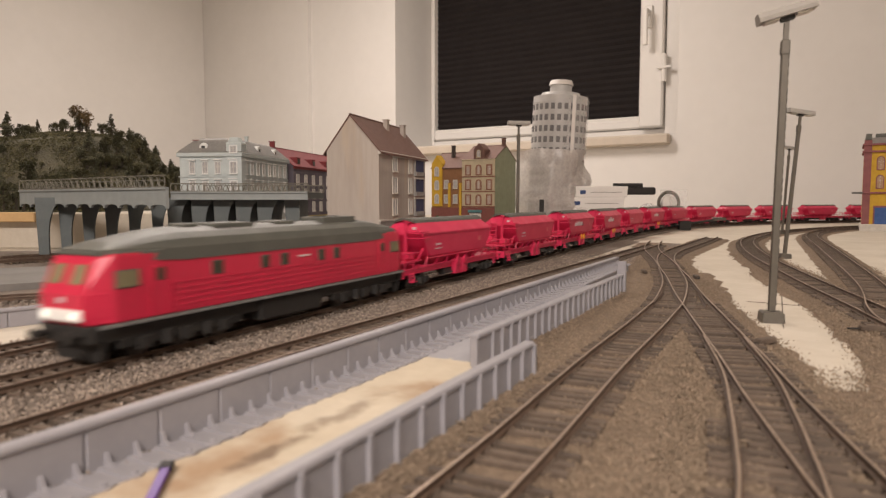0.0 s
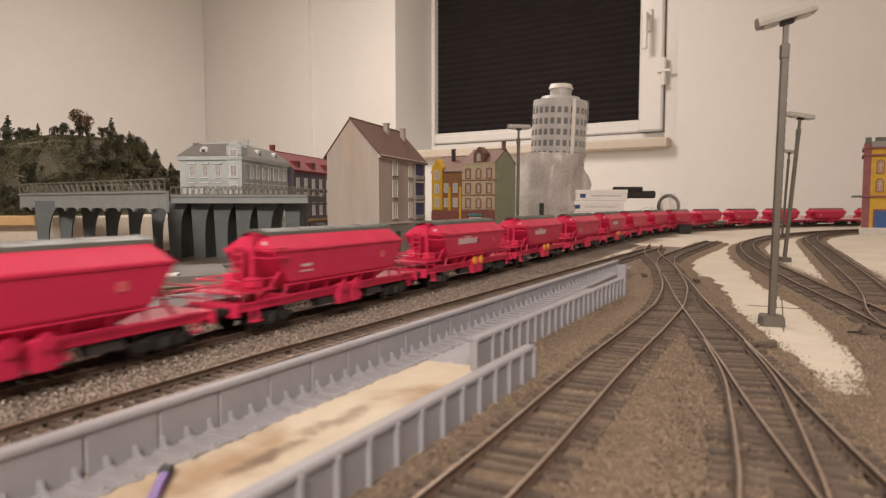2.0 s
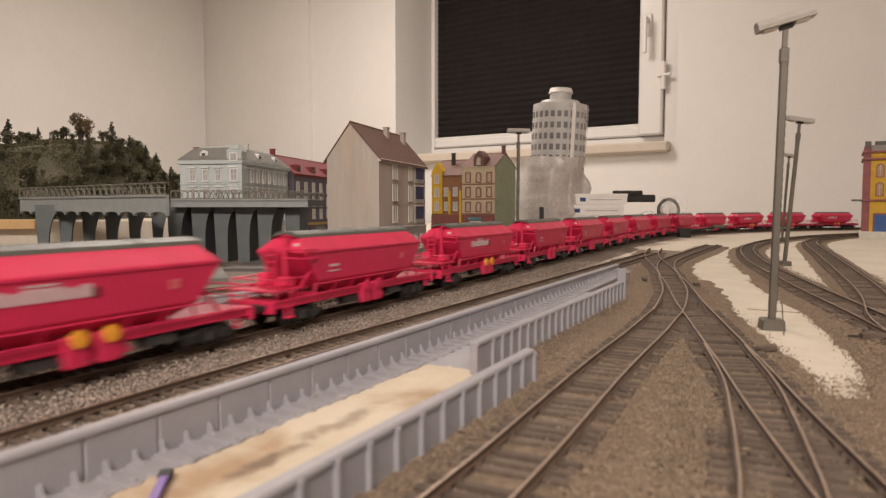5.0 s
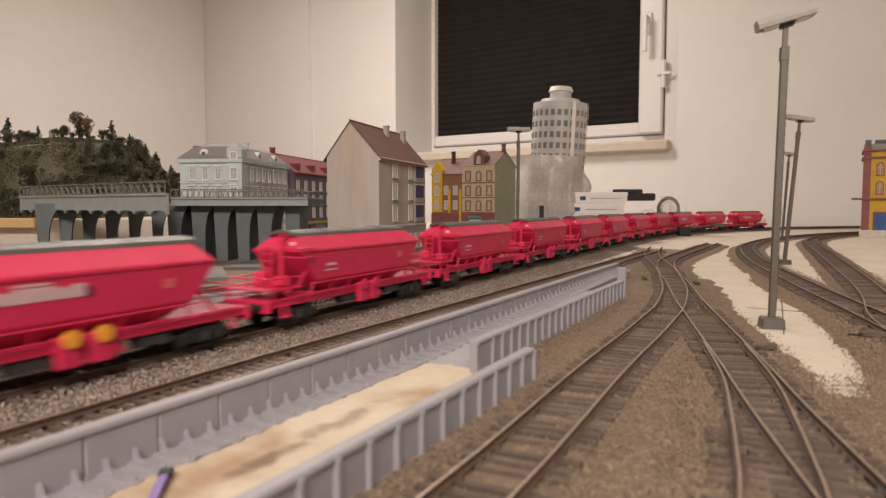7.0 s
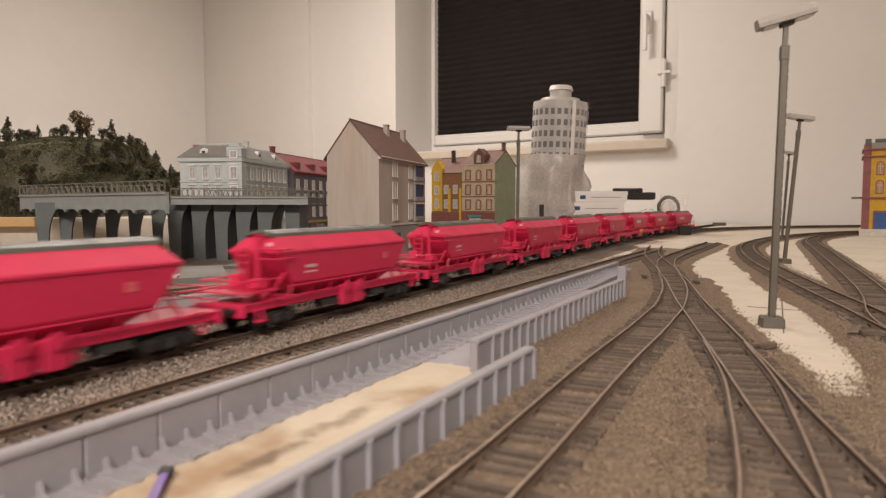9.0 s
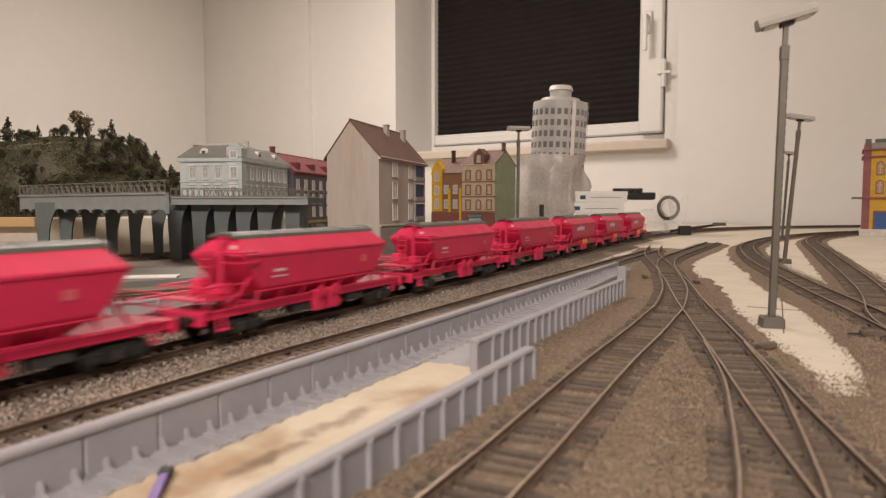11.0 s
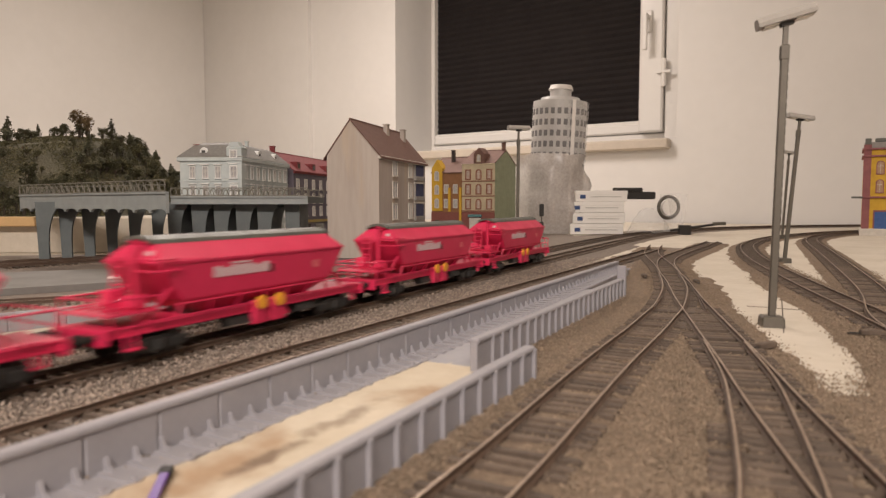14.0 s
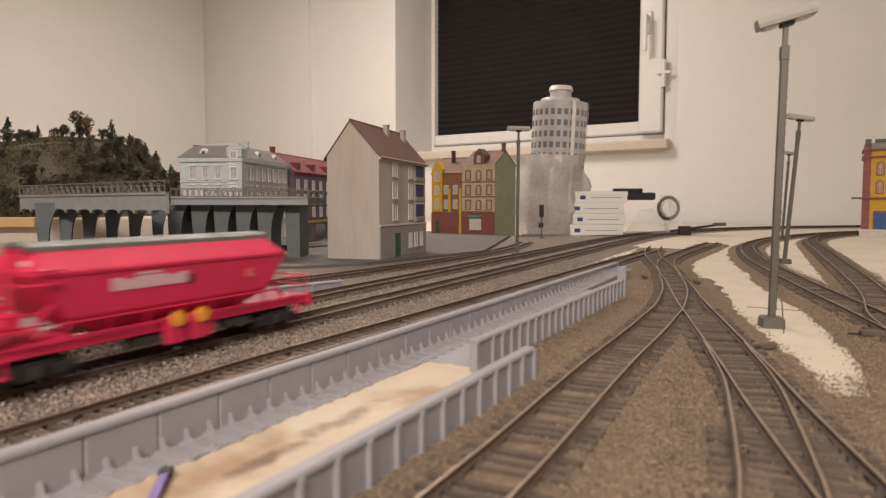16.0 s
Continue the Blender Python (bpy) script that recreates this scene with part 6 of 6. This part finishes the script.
# point motors and small boards beside the yard tracks
for x, y, a in ((0.1520, 0.3137, 30), (0.2220, 0.345, -10), (0.1880, 0.627, 80), (0.2190, 0.580, 80)):
    ob = empty("point_motor", pose(x, y, GZ + 0.003, 0, 0, a), "dark brown point lever box beside the track", "point motor", "point motors")
    part("case", box(-0.006, 0.006, -0.002, 0.002, 0, 0.0028, bev=0.0005), SLEEPER, ob)
    part("rod", tube((-0.012, 0, 0.001), (-0.006, 0, 0.001), 0.0005, 6), DARK, ob)

# ---- ballast stones ----
def stones(name, lines, n, half_, material, seed, zbase, size, label, inner=True):
    """Loose angular stones strewn over the beds; real small solids in one mesh."""
    rg = np.random.default_rng(seed)
    L = np.array([p for l in lines for p in l])
    nn = np.array([q for l in lines for q in normals(l)])
    keep = (L[:, 1] > 0.10) & (L[:, 1] < 0.85) & (L[:, 0] > -0.45) & (L[:, 0] < 0.42)
    L, nn = L[keep], nn[keep]
    wgt = 1.0 / np.maximum(0.15, L[:, 1]) ** 1.2
    idx = rg.choice(len(L), n, p=wgt / wgt.sum())
    o = rg.uniform(-half_, half_, n)
    P = L[idx] + nn[idx] * o[:, None] + rg.normal(0, 0.003, (n, 2))
    s = size * rg.uniform(0.5, 1.25, n)
    ao = np.abs(o)
    z = np.where(ao < 0.0150, zbase - 0.0011, zbase - (ao - 0.0165) * 0.10) + rg.uniform(-0.0003, 0.0002, n)
    base = np.array([(1, 0, 0), (0, 1, 0), (-1, 0, 0), (0, -1, 0), (0, 0, 1), (0, 0, -1)], float)
    ang = rg.uniform(0, 6.28, n)
    ca, sa = np.cos(ang), np.sin(ang)
    V = base[None] * rg.uniform(0.5, 1.1, (n, 6, 1))
    X = V[:, :, 0] * ca[:, None] - V[:, :, 1] * sa[:, None] + 0.25 * V[:, :, 2]
    Y = V[:, :, 0] * sa[:, None] + V[:, :, 1] * ca[:, None]
    Z = V[:, :, 2] * 0.75 + 0.2 * V[:, :, 0]
    W = np.stack([X * s[:, None] + P[:, :1], Y * s[:, None] + P[:, 1:], Z * s[:, None] + z[:, None]], -1).reshape(-1, 3)
    tri = np.array([(0, 1, 4), (1, 2, 4), (2, 3, 4), (3, 0, 4), (1, 0, 5), (2, 1, 5), (3, 2, 5), (0, 3, 5)])
    F = (tri[None] + 6 * np.arange(n)[:, None, None]).reshape(-1, 3)
    me = bpy.data.meshes.new(name)
    me.vertices.add(len(W))
    me.vertices.foreach_set("co", W.ravel())
    me.loops.add(F.size)
    me.loops.foreach_set("vertex_index", F.ravel().astype(np.int32))
    me.polygons.add(len(F))
    me.polygons.foreach_set("loop_start", np.arange(0, F.size, 3, dtype=np.int32))
    me.update(calc_edges=True)
    me.materials.append(material)
    return tagged(new(name, me), label, "gravel", kind="stuff")


stones("ballast_gravel", [LA, LB, LC, beside(0.030, -0.3, 0.85, STEP)], 60000, 0.034, STONE2, 1, -0.0030, 0.00080, "grey-brown angular ballast stones between the main tracks")
stones("bridge_gravel", [LD, LG, LG2], 14000, 0.040, STONE2, 6, -0.0032, 0.00090, "grey-brown ballast of the bridge tracks")
stones("yard_gravel", [LL, smooth_line([(0.012, 0.19), (0.066, 0.30), (0.128, 0.43), (0.172, 0.56), (0.212, 0.72)], STEP), smooth_line([(0.035, 0.06), (0.085, 0.19), (0.128, 0.32)], STEP)], 62000, 0.032, STONE, 2, -0.0030, 0.00056, "fine brown ballast of the yard tracks")
stones("turnout_gravel", [LR, LR2, LE], 36000, 0.0265, STONE, 4, -0.0030, 0.00056, "fine brown ballast round the turnouts")
stones("siding_gravel", [LS1, LS2], 26000, 0.0265, STONE, 3, -0.0030, 0.00060, "fine brown ballast of the curved yard tracks")
stones("shoulder_gravel", [LSH], 9000, 0.014, STONE, 12, -0.0040, 0.00058, "loose brown ballast on the shoulder of the curved track")
stones("edge_gravel", [smooth_line([(0.172, 0.17), (0.190, 0.235), (0.2265, 0.33), (0.258, 0.42)], STEP)], 11000, 0.026, STONE, 8, -0.0034, 0.00058, "loose brown ballast beside the curved track")
stones("loose_gravel", [smooth_line([(0.150, 0.04), (0.160, 0.14), (0.173, 0.240), (0.178, 0.262)], STEP), smooth_line([(0.25, 0.16), (0.292, 0.31), (0.345, 0.42)], STEP)], 24000, 0.055, STONE, 5, -0.0034, 0.00060, "loose brown ballast at the yard's near end")



# ---- motion ----
# place of the first wagon's mast along the main line
RUN = [(0, 0.121), (0.5, 0.03), (1.0, -0.058), (1.5, -0.15), (2.0, -0.239), (2.5, -0.33), (3.0, -0.421), (3.5, -0.512), (4.2, -0.643), (5.0, -0.804), (6.3, -1.06), (7.0, -1.201),
       (8.0, -1.406), (9.0, -1.614), (10.0, -1.826), (11.3, -2.097), (12.0, -2.244), (12.5, -2.348), (13.0, -2.456), (13.5, -2.566), (14.0, -2.675), (14.5, -2.786), (15.0, -2.897), (15.5, -3.009), (16.0, -3.122)]
PITCH = 0.197


def run_at(t):
    for (a, p), (b, q) in zip(RUN, RUN[1:]):
        if t <= b:
            return p + (q - p) * (t - a) / (b - a)
    return RUN[-1][1]


def ride(s, wheelbase):
    """Pose of a vehicle whose two bogies stand on the main line about s, facing along the train's way."""
    xa, ya, _ = main_at(s - wheelbase)
    xb, yb, _ = main_at(s + wheelbase)
    return pose((xa + xb) / 2, (ya + yb) / 2, 0.0001, 0, 0, math.degrees(math.atan2(ya - yb, xa - xb)))


def motions():
    times = [0, 0.5, 1, 1.5, 2, 2.5, 3, 3.5, 4.2, 5, 5.7, 6.3, 7, 7.5, 8, 8.5, 9, 9.6, 10.3, 11.3, 12, 12.5, 13, 13.5, 14, 14.5, 15, 15.5, 16]
    walk(LOCO, [(t, ride(run_at(t) - 0.1575, 0.0724)) for t in times])
    for i, w in enumerate(WAGONS):
        walk(w, [(t, ride(run_at(t) + i * PITCH + 0.054, 0.064)) for t in times])


motions()
